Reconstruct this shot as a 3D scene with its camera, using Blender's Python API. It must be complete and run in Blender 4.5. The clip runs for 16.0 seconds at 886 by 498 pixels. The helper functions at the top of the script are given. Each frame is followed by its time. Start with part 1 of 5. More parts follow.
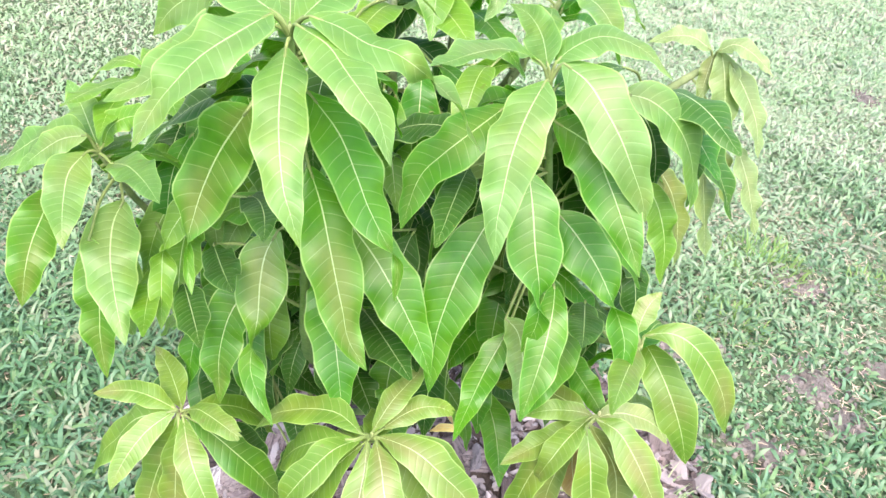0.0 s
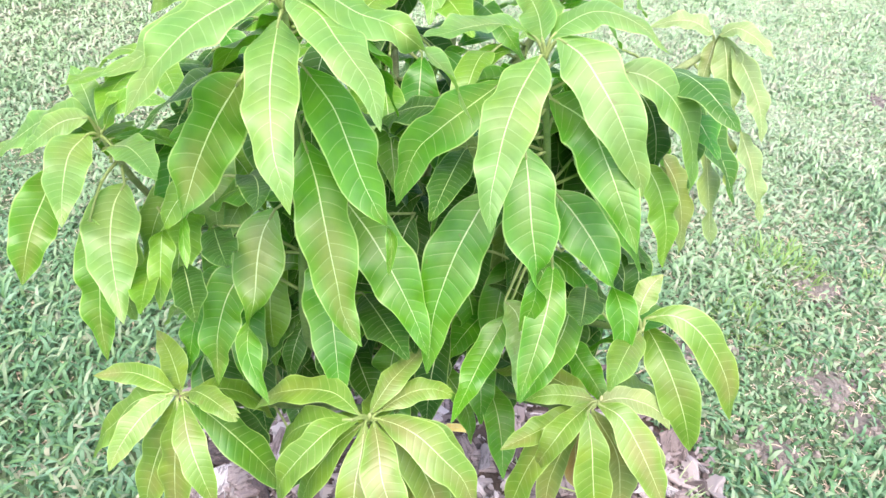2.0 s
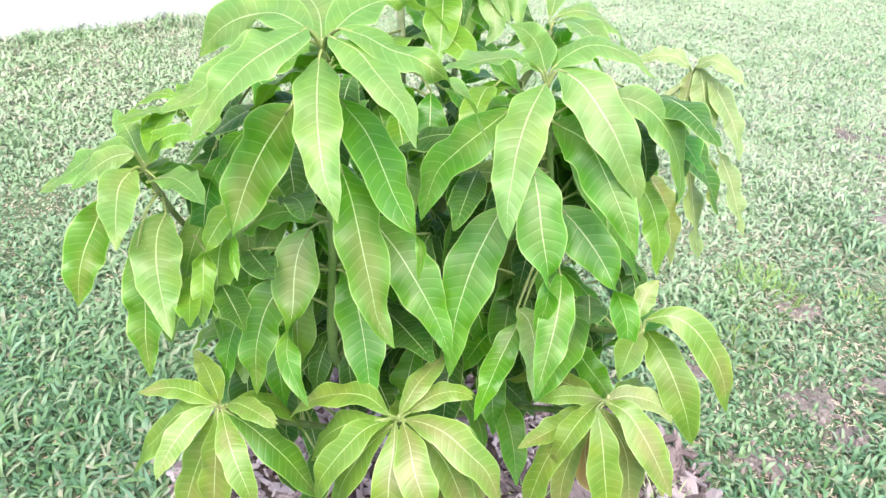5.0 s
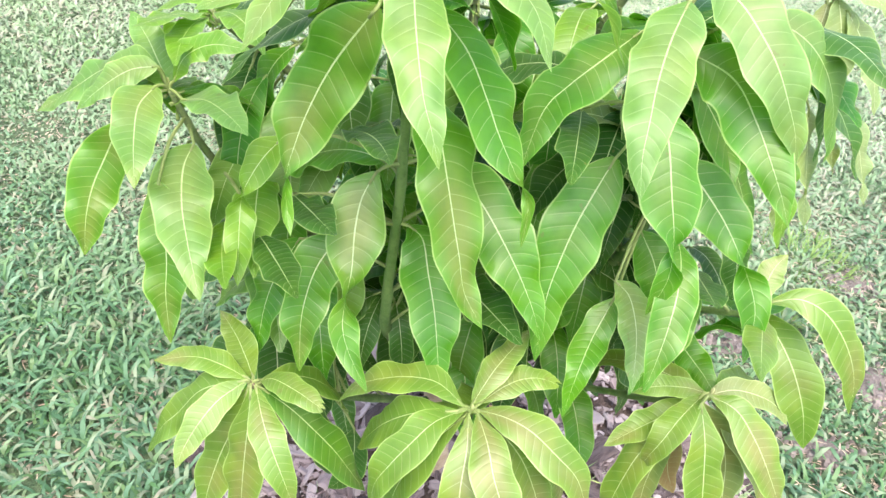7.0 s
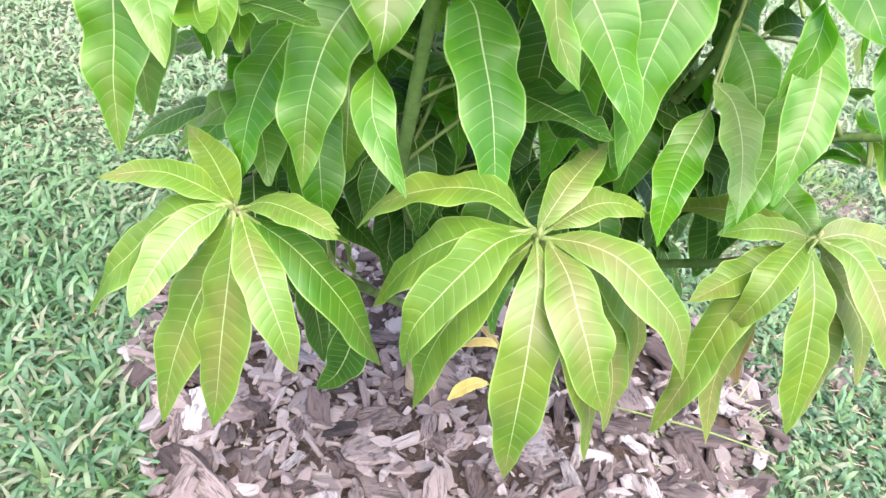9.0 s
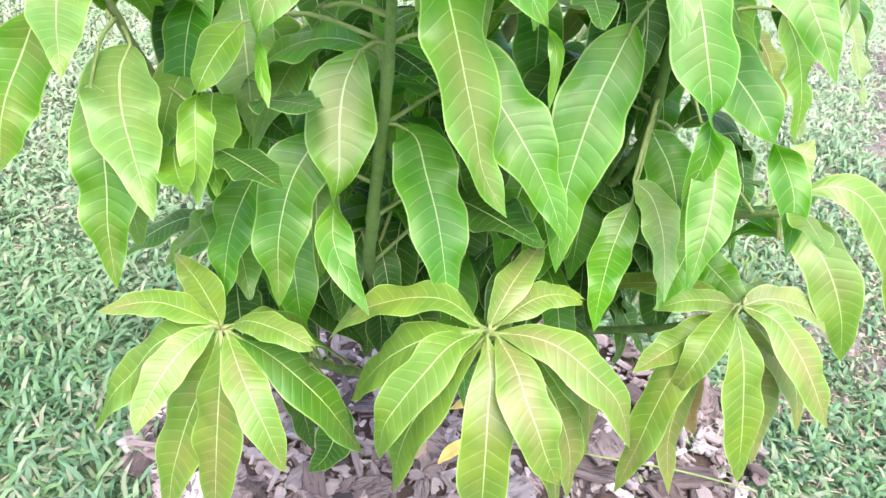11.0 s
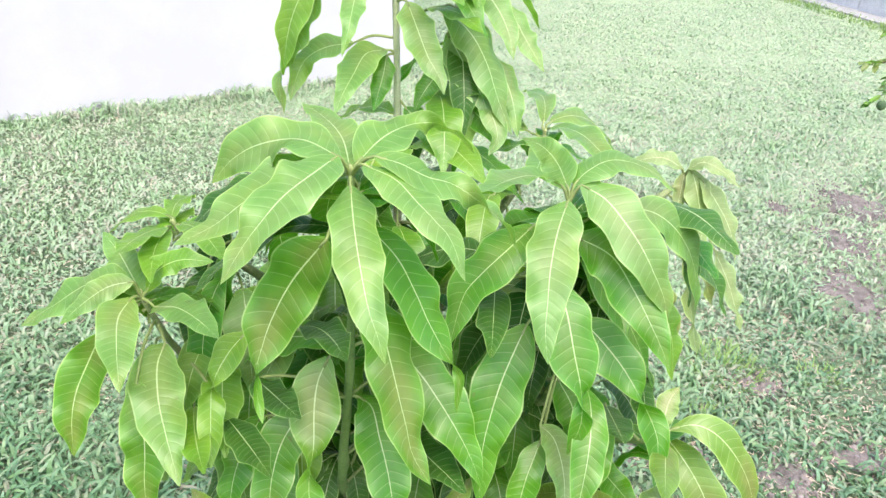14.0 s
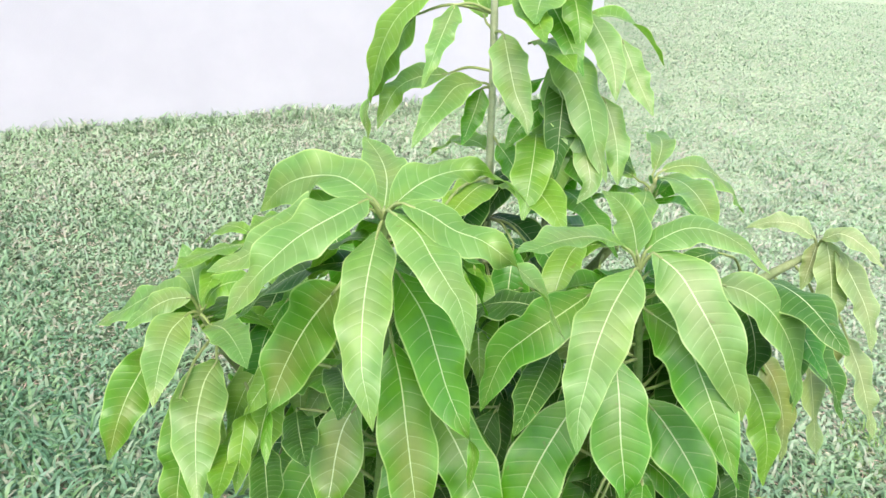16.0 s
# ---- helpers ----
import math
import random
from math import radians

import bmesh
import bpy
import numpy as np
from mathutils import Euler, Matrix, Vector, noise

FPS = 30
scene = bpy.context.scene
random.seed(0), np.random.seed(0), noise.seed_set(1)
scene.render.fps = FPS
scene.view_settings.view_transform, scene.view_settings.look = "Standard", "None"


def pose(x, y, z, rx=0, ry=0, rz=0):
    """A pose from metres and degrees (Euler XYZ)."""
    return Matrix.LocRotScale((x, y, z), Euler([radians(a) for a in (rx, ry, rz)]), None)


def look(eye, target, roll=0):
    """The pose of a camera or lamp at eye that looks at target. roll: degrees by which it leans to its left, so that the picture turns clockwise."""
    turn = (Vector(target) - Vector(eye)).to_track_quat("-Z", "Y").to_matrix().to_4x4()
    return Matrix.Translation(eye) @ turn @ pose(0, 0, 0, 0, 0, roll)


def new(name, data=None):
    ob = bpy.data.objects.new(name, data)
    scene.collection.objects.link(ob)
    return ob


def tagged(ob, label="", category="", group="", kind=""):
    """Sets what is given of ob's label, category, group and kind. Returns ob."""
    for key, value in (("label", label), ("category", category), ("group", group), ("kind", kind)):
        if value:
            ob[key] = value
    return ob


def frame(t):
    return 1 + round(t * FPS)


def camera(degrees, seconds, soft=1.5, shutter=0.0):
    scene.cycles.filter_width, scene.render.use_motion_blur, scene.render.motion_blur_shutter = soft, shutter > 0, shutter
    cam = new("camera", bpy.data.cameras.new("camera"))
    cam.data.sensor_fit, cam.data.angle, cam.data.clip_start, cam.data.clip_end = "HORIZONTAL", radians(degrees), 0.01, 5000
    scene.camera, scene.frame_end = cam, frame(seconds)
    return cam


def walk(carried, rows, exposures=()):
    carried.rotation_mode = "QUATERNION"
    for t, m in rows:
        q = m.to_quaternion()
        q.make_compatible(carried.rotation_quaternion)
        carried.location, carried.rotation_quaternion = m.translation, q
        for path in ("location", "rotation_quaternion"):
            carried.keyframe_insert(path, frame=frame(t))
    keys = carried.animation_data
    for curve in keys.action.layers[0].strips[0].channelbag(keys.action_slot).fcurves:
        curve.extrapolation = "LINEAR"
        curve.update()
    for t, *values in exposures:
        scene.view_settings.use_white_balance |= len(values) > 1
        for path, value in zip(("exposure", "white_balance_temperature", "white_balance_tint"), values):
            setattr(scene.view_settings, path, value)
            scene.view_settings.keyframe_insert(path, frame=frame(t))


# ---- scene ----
cam = camera(62.0, 16.0)
PATH = [
    (0, (0.154, 0.159, 1.426), (0.075, 1.711, 0.168), 4.0),
    (0.5, (0.188, 0.215, 1.428), (0.009, 1.745, 0.154), 3.4),
    (1, (0.217, 0.249, 1.422), (-0.132, 1.73, 0.124), 1.9),
    (1.5, (0.202, 0.232, 1.411), (-0.079, 1.773, 0.168), 1.6),
    (2, (0.177, 0.14, 1.397), (0.05, 1.713, 0.168), 2.8),
    (2.5, (0.165, 0.088, 1.405), (0.074, 1.695, 0.218), 3.4),
    (3, (0.162, 0.072, 1.408), (0.037, 1.696, 0.248), 3.1),
    (3.5, (0.159, 0.057, 1.414), (0.02, 1.697, 0.279), 1.7),
    (3.7, (0.158, 0.057, 1.413), (0.013, 1.705, 0.29), 1.7),
    (5.8, (0.108, 0.041, 1.408), (0.093, 1.699, 0.289), 3.3),
    (6, (0.095, 0.04, 1.395), (0.083, 1.672, 0.239), 4.6),
    (6.5, (0.073, 0.048, 1.376), (0.075, 1.654, 0.185), 5.9),
    (7, (0.049, 0.179, 1.322), (-0.022, 1.75, 0.086), 4.8),
    (7.5, (0.037, 0.244, 1.262), (-0.028, 1.756, -0.046), 4.6),
    (8, (0.011, 0.232, 1.201), (0.077, 1.773, -0.071), 7.5),
    (8.2, (0.002, 0.235, 1.159), (0.061, 1.762, -0.131), 7.9),
    (10.3, (-0.025, 0.212, 1.072), (0.132, 1.794, -0.142), 8.4),
    (10.5, (-0.02, 0.21, 1.101), (0.115, 1.802, -0.101), 6.4),
    (11, (-0.002, 0.199, 1.176), (0.102, 1.811, -0.003), 4.3),
    (11.5, (0.008, 0.174, 1.269), (0.103, 1.798, 0.105), 3.6),
    (12, (0.012, 0.128, 1.362), (0.111, 1.77, 0.225), 2.3),
    (12.5, (0.019, 0.097, 1.413), (0.119, 1.819, 0.402), 2.0),
    (13, (0.018, 0.076, 1.43), (0.139, 1.833, 0.481), 2.6),
    (13.5, (0.025, 0.073, 1.436), (0.131, 1.838, 0.5), 2.8),
    (14, (0.042, 0.099, 1.436), (0.131, 1.86, 0.49), 2.6),
    (14.5, (0.075, 0.174, 1.438), (0.089, 1.928, 0.477), 3.0),
    (15, (0.11, 0.236, 1.439), (0.004, 1.972, 0.453), 2.7),
    (15.5, (0.121, 0.247, 1.44), (-0.105, 1.963, 0.438), 2.6),
    (16, (0.164, 0.179, 1.447), (-0.225, 1.908, 0.519), 1.8),
]
walk(cam, [(t, look(eye, target, roll)) for t, eye, target, roll in PATH], [(0.0, 2.0, 6500, 10), (3.5, 2.03, 6500, 10), (6.0, 1.9, 6550, 10), (8.0, 2.05, 6600, 10), (10.5, 2.05, 6500, 10), (11.5, 2.15, 6500, 10), (13.5, 1.85, 6450, 10), (16.0, 1.66, 6450, 10)])

# ---- world, sun and exposure ----
SUN_ELEVATION, SUN_AZIMUTH = 62.0, 285.0
world = bpy.data.worlds.new("sky_world")
world.use_nodes = True
scene.world = world
wn, wl = world.node_tree.nodes, world.node_tree.links
sky = wn.new("ShaderNodeTexSky")
sky.sky_type, sky.sun_disc = "NISHITA", False
sky.sun_elevation, sky.sun_rotation = radians(SUN_ELEVATION), radians(90 - SUN_AZIMUTH)
sky.air_density, sky.dust_density, sky.ozone_density = 1.0, 4.0, 1.0
wl.new(sky.outputs[0], wn["Background"].inputs[0])
wn["Background"].inputs[1].default_value = 0.15

sun_data = bpy.data.lights.new("sun", "SUN")
sun_data.energy, sun_data.angle, sun_data.color = 0.8, radians(50), (1.0, 0.97, 0.92)
sun = new("sun", sun_data)
_s = Vector((math.cos(radians(SUN_AZIMUTH)) * math.cos(radians(SUN_ELEVATION)), math.sin(radians(SUN_AZIMUTH)) * math.cos(radians(SUN_ELEVATION)), math.sin(radians(SUN_ELEVATION))))
sun.matrix_world = look(_s * 30, (0, 0, 0))

rnd = random.Random(11)


# ---- materials ----
def nodes_of(name):
    m = bpy.data.materials.new(name)
    m.use_nodes = True
    return m, m.node_tree.nodes, m.node_tree.links, m.node_tree.nodes["Principled BSDF"]


def maths(n, l, op, a, b=None, c=None, clamp=False):
    q = n.new("ShaderNodeMath")
    q.operation, q.use_clamp = op, clamp
    for k, v in enumerate((a, b, c)):
        if v is None:
            continue
        if isinstance(v, (int, float)):
            q.inputs[k].default_value = v
        else:
            l.new(v, q.inputs[k])
    return q.outputs[0]


def blend(n, l, fac, a, b):
    q = n.new("ShaderNodeMix")
    q.data_type = "RGBA"
    for k, v in ((0, fac), (6, a), (7, b)):
        if isinstance(v, (int, float)):
            q.inputs[k].default_value = v
        elif isinstance(v, tuple):
            q.inputs[k].default_value = (*v, 1)
        else:
            l.new(v, q.inputs[k])
    return q.outputs[2]


def noise_of(n, l, scale, detail=3.0, rough=0.55, vec=None):
    q = n.new("ShaderNodeTexNoise")
    q.inputs["Scale"].default_value, q.inputs["Detail"].default_value, q.inputs["Roughness"].default_value = scale, detail, rough
    if vec is None:
        vec = n.new("ShaderNodeTexCoord").outputs["Object"]
    l.new(vec, q.inputs["Vector"])
    return q.outputs["Fac"]


def span(n, l, v, a, b, lo=0.0, hi=1.0):
    q = n.new("ShaderNodeMapRange")
    q.interpolation_type = "SMOOTHSTEP"
    l.new(v, q.inputs[0])
    for k, x in ((1, a), (2, b), (3, lo), (4, hi)):
        q.inputs[k].default_value = x
    return q.outputs[0]


def bump_to(n, l, p, height, strength, distance):
    q = n.new("ShaderNodeBump")
    q.inputs["Strength"].default_value, q.inputs["Distance"].default_value = strength, distance
    l.new(height, q.inputs["Height"])
    l.new(q.outputs[0], p.inputs["Normal"])
    return q.outputs[0]


def leaf_material(name, green, pale, blush, blush_amount, rough=0.36, glow=0.34, gloss=0.6):
    """A mango leaf: pale midrib and side ribs along the blade's own coordinates, a bronze blush beside the midrib."""
    m, n, l, p = nodes_of(name)
    uv = n.new("ShaderNodeUVMap")
    uv.uv_map = "blade"
    sep = n.new("ShaderNodeSeparateXYZ")
    l.new(uv.outputs[0], sep.inputs[0])
    across = maths(n, l, "ABSOLUTE", maths(n, l, "SUBTRACT", sep.outputs[0], 0.5))
    along = sep.outputs[1]
    chance = n.new("ShaderNodeNewGeometry").outputs["Random Per Island"]
    shift = n.new("ShaderNodeVectorMath")
    shift.operation = "ADD"
    tc = n.new("ShaderNodeTexCoord")
    l.new(tc.outputs["Object"], shift.inputs[0])
    scaled = maths(n, l, "MULTIPLY", chance, 37.0)
    l.new(scaled, shift.inputs[1])
    patch = noise_of(n, l, 9.0, 2.0, 0.5, shift.outputs[0])
    grain = noise_of(n, l, 420.0, 3.0, 0.6, shift.outputs[0])
    tone = maths(n, l, "ADD", maths(n, l, "MULTIPLY", chance, 0.55), maths(n, l, "MULTIPLY", patch, 0.6))
    col = blend(n, l, span(n, l, tone, 0.25, 0.95), green, pale)
    lighter = tuple(min(1, c * 1.25 + 0.02) for c in pale)
    col = blend(n, l, maths(n, l, "MULTIPLY", span(n, l, across, 0.30, 0.5), 0.35), col, lighter)
    sunny = span(n, l, noise_of(n, l, 15.0, 2.0, 0.5, shift.outputs[0]), 0.48, 0.68, 0.0, 0.45)
    col = blend(n, l, sunny, col, tuple(q * c for q, c in zip((1.30, 1.06, 0.55), pale)))
    near_rib = span(n, l, across, 0.10, 0.50, 1.0, 0.15)
    red = maths(n, l, "MULTIPLY", near_rib, span(n, l, patch, 0.40, 0.62))
    red = maths(n, l, "MULTIPLY", red, span(n, l, chance, 0.15, 0.6))
    col = blend(n, l, maths(n, l, "MULTIPLY", red, blush_amount), col, blush)
    mottle = noise_of(n, l, 55.0, 3.0, 0.6, shift.outputs[0])
    col = blend(n, l, span(n, l, mottle, 0.35, 0.7, 0.0, 0.22), col, tuple(c * 0.6 for c in green))
    # side ribs
    wob = maths(n, l, "MULTIPLY", maths(n, l, "SUBTRACT", noise_of(n, l, 14.0, 1.0, 0.5, shift.outputs[0]), 0.5), 0.05)
    sweep = maths(n, l, "ADD", maths(n, l, "MULTIPLY", across, 0.09), maths(n, l, "MULTIPLY", maths(n, l, "MULTIPLY", across, across), 0.12))
    run = maths(n, l, "ADD", maths(n, l, "SUBTRACT", along, sweep), wob)
    saw = maths(n, l, "ABSOLUTE", maths(n, l, "SUBTRACT", maths(n, l, "FRACT", maths(n, l, "MULTIPLY", run, 16.0)), 0.5))
    ribs = maths(n, l, "MULTIPLY", span(n, l, saw, 0.014, 0.050, 1.0, 0.0), span(n, l, across, 0.36, 0.50, 1.0, 0.1))
    groove = span(n, l, saw, 0.0, 0.30, 0.0, 1.0)
    thick = maths(n, l, "ADD", maths(n, l, "MULTIPLY", maths(n, l, "SUBTRACT", 1.0, along), 0.011), 0.0048)
    mid = maths(n, l, "LESS_THAN", across, thick)
    rib_col = tuple(0.30 * c + 0.70 * q for c, q in zip(pale, (0.60, 0.66, 0.40)))
    col = blend(n, l, maths(n, l, "MULTIPLY", ribs, 0.27), col, rib_col)
    col = blend(n, l, maths(n, l, "MULTIPLY", mid, 0.95), col, rib_col)
    edge = span(n, l, across, 0.462, 0.488)
    col = blend(n, l, maths(n, l, "MULTIPLY", edge, 0.46), col, (0.50, 0.62, 0.25))
    speck = span(n, l, noise_of(n, l, 75.0, 2.0, 0.5, shift.outputs[0]), 0.73, 0.76)
    col = blend(n, l, maths(n, l, "MULTIPLY", speck, 0.35), col, (0.16, 0.13, 0.04))
    l.new(col, p.inputs["Base Color"])
    p.inputs["Roughness"].default_value = rough
    p.inputs["Specular IOR Level"].default_value = gloss
    h = maths(n, l, "ADD", maths(n, l, "MULTIPLY", groove, 1.0), maths(n, l, "MULTIPLY", grain, 0.12))
    normal = bump_to(n, l, p, h, 0.17, 0.0012)
    tr = n.new("ShaderNodeBsdfTranslucent")
    back = n.new("ShaderNodeMix")
    back.data_type, back.blend_type = "RGBA", "MULTIPLY"
    back.inputs[0].default_value = 1.0
    l.new(col, back.inputs[6])
    back.inputs[7].default_value = (1.15, 1.30, 0.50, 1)
    l.new(back.outputs[2], tr.inputs["Color"])
    l.new(normal, tr.inputs["Normal"])
    mix = n.new("ShaderNodeMixShader")
    mix.inputs[0].default_value = glow
    l.new(p.outputs[0], mix.inputs[1])
    l.new(tr.outputs[0], mix.inputs[2])
    l.new(mix.outputs[0], n["Material Output"].inputs["Surface"])
    return m


MATURE = leaf_material("mango_leaf_mature", (0.045, 0.205, 0.006), (0.100, 0.305, 0.014), (0.18, 0.21, 0.05), 0.4, 0.38, 0.42)
BLUSH = leaf_material("mango_leaf_blushed", (0.060, 0.215, 0.008), (0.118, 0.305, 0.018), (0.215, 0.215, 0.065), 0.62, 0.38, 0.40)
DARKYOUNG = leaf_material("mango_leaf_half_grown", (0.050, 0.165, 0.012), (0.088, 0.225, 0.024), (0.20, 0.17, 0.05), 0.4, 0.36, 0.30)
PALE = leaf_material("mango_leaf_pale", (0.112, 0.265, 0.040), (0.188, 0.345, 0.088), (0.24, 0.25, 0.09), 0.4, 0.40, 0.40)
YOUNG = leaf_material("mango_leaf_young", (0.102, 0.215, 0.018), (0.170, 0.290, 0.042), (0.25, 0.195, 0.09), 0.6, 0.40, 0.28)
# old leaf green, darkened further to carry the shade inside the crown
DARK = leaf_material("mango_leaf_old_shaded", (0.022, 0.082, 0.011), (0.052, 0.142, 0.018), (0.07, 0.10, 0.02), 0.2, 0.40, 0.20, 0.22)
LIME = leaf_material("mango_leaf_lime", (0.105, 0.265, 0.014), (0.170, 0.335, 0.034), (0.22, 0.28, 0.05), 0.2, 0.40, 0.38)
OLIVE = leaf_material("mango_leaf_olive", (0.125, 0.205, 0.040), (0.195, 0.265, 0.08), (0.24, 0.19, 0.06), 0.5, 0.5, 0.25)
FAINT = leaf_material("mango_leaf_faded", (0.140, 0.235, 0.060), (0.225, 0.320, 0.120), (0.25, 0.23, 0.10), 0.35, 0.5, 0.25)
DRY = leaf_material("mango_leaf_dry", (0.30, 0.19, 0.06), (0.40, 0.28, 0.11), (0.26, 0.14, 0.05), 0.5, 0.6, 0.2)
YELLOW = leaf_material("mango_leaf_yellow", (0.62, 0.47, 0.10), (0.70, 0.58, 0.22), (0.50, 0.30, 0.08), 0.5, 0.55, 0.15)


def bark_material(name, low, high, knots=0.5):
    m, n, l, p = nodes_of(name)
    a = noise_of(n, l, 30.0, 4.0, 0.6)
    b = noise_of(n, l, 260.0, 4.0, 0.65)
    col = blend(n, l, span(n, l, a, 0.32, 0.68), low, high)
    col = blend(n, l, maths(n, l, "MULTIPLY", span(n, l, b, 0.5, 0.72), knots), col, tuple(c * 0.45 for c in low))
    l.new(col, p.inputs["Base Color"])
    p.inputs["Roughness"].default_value = 0.78
    bump_to(n, l, p, b, 0.5, 0.003)
    return m


STEM_GREEN = bark_material("green_stem", (0.085, 0.16, 0.035), (0.17, 0.25, 0.075), 0.3)
STEM_GREY = bark_material("grey_green_stem", (0.12, 0.17, 0.06), (0.23, 0.27, 0.12), 0.4)
STEM_LIGHT = bark_material("pale_green_stem", (0.26, 0.30, 0.16), (0.40, 0.44, 0.28), 0.25)
TRUNK_TAN = bark_material("tan_bark", (0.30, 0.22, 0.14), (0.48, 0.38, 0.27), 0.4)
PETIOLE = bark_material("pale_petiole", (0.17, 0.23, 0.06), (0.27, 0.32, 0.12), 0.15)
WITHERED = bark_material("withered_bud", (0.09, 0.07, 0.04), (0.19, 0.15, 0.09), 0.4)
BUD = bark_material("bronze_bud", (0.26, 0.32, 0.12), (0.42, 0.42, 0.20), 0.3)


def island_material(name, colours, rough=0.7, bump=0.4, scale=160.0, glow=0.0, dry=None):
    """Many small pieces in one mesh: each island takes a colour of its own from the ramp."""
    m, n, l, p = nodes_of(name)
    geo = n.new("ShaderNodeNewGeometry")
    ramp = n.new("ShaderNodeValToRGB")
    ramp.color_ramp.interpolation = "LINEAR"
    els = ramp.color_ramp.elements
    while len(els) < len(colours):
        els.new(0.5)
    for k, c in enumerate(colours):
        els[k].position = k / (len(colours) - 1)
        els[k].color = (*c, 1)
    l.new(geo.outputs["Random Per Island"], ramp.inputs[0])
    big = noise_of(n, l, 1.6, 3.0, 0.6)
    col = blend(n, l, span(n, l, big, 0.35, 0.7, 0.0, 0.55), ramp.outputs[0], colours[len(colours) // 2])
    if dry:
        # paler, tanner farther out, in patches; each blade keeps a tone of its own
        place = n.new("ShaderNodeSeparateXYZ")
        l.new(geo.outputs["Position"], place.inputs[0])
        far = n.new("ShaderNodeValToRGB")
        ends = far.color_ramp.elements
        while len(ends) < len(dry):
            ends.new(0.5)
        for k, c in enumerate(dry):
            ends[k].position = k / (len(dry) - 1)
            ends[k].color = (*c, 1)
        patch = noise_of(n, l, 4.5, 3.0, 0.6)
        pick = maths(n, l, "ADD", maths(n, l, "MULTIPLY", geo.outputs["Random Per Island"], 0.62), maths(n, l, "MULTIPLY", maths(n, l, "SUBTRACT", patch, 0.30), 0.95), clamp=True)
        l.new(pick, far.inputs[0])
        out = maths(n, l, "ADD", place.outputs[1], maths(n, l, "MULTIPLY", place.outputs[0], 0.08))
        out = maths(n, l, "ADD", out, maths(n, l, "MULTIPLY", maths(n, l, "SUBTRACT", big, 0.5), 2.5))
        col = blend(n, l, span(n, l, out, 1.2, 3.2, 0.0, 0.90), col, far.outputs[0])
    l.new(col, p.inputs["Base Color"])
    p.inputs["Roughness"].default_value = rough
    if bump:
        bump_to(n, l, p, noise_of(n, l, scale, 3.0), bump, 0.002)
    if glow:
        tr = n.new("ShaderNodeBsdfTranslucent")
        l.new(col, tr.inputs["Color"])
        mix = n.new("ShaderNodeMixShader")
        mix.inputs[0].default_value = glow
        l.new(p.outputs[0], mix.inputs[1])
        l.new(tr.outputs[0], mix.inputs[2])
        l.new(mix.outputs[0], n["Material Output"].inputs["Surface"])
    return m


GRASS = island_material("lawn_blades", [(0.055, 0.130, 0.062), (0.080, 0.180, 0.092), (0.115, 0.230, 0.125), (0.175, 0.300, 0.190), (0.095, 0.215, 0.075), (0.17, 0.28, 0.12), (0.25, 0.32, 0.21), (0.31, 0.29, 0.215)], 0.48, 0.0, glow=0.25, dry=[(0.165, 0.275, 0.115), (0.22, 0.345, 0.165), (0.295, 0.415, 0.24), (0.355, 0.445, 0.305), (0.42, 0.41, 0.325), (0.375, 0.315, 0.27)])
THATCH = island_material("lawn_thatch", [(0.26, 0.19, 0.14), (0.40, 0.31, 0.24), (0.52, 0.43, 0.33), (0.34, 0.24, 0.20)], 0.85, 0.0)


def ground_material():
    m, n, l, p = nodes_of("lawn_ground")
    a = noise_of(n, l, 1.3, 5.0, 0.6)
    b = noise_of(n, l, 22.0, 5.0, 0.7)
    c = noise_of(n, l, 160.0, 4.0, 0.7)
    col = blend(n, l, span(n, l, b, 0.35, 0.65), (0.052, 0.095, 0.044), (0.125, 0.175, 0.085))
    col = blend(n, l, span(n, l, a, 0.58, 0.78, 0.0, 0.4), col, (0.26, 0.20, 0.15))
    col = blend(n, l, span(n, l, c, 0.5, 0.75, 0.0, 0.7), col, (0.10, 0.12, 0.075))
    # blends to a paler green farther out, unevenly, as the blades do
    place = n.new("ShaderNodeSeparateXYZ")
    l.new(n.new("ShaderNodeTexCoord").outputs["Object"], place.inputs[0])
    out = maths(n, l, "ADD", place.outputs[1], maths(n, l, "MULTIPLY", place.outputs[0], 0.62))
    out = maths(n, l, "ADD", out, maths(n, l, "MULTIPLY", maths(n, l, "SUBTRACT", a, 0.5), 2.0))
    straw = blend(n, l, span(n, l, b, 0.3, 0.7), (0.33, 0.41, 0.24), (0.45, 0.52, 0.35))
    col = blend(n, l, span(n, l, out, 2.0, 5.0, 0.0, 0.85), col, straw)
    l.new(col, p.inputs["Base Color"])
    p.inputs["Roughness"].default_value = 0.95
    bump_to(n, l, p, maths(n, l, "ADD", b, c), 0.8, 0.02)
    return m


def soil_material(name, low, high):
    m, n, l, p = nodes_of(name)
    a = noise_of(n, l, 14.0, 5.0, 0.65)
    c = noise_of(n, l, 190.0, 4.0, 0.7)
    col = blend(n, l, span(n, l, a, 0.3, 0.7), low, high)
    col = blend(n, l, span(n, l, c, 0.5, 0.7, 0.0, 0.6), col, tuple(x * 0.4 for x in low))
    l.new(col, p.inputs["Base Color"])
    p.inputs["Roughness"].default_value = 0.95
    bump_to(n, l, p, maths(n, l, "ADD", a, c), 0.9, 0.015)
    return m


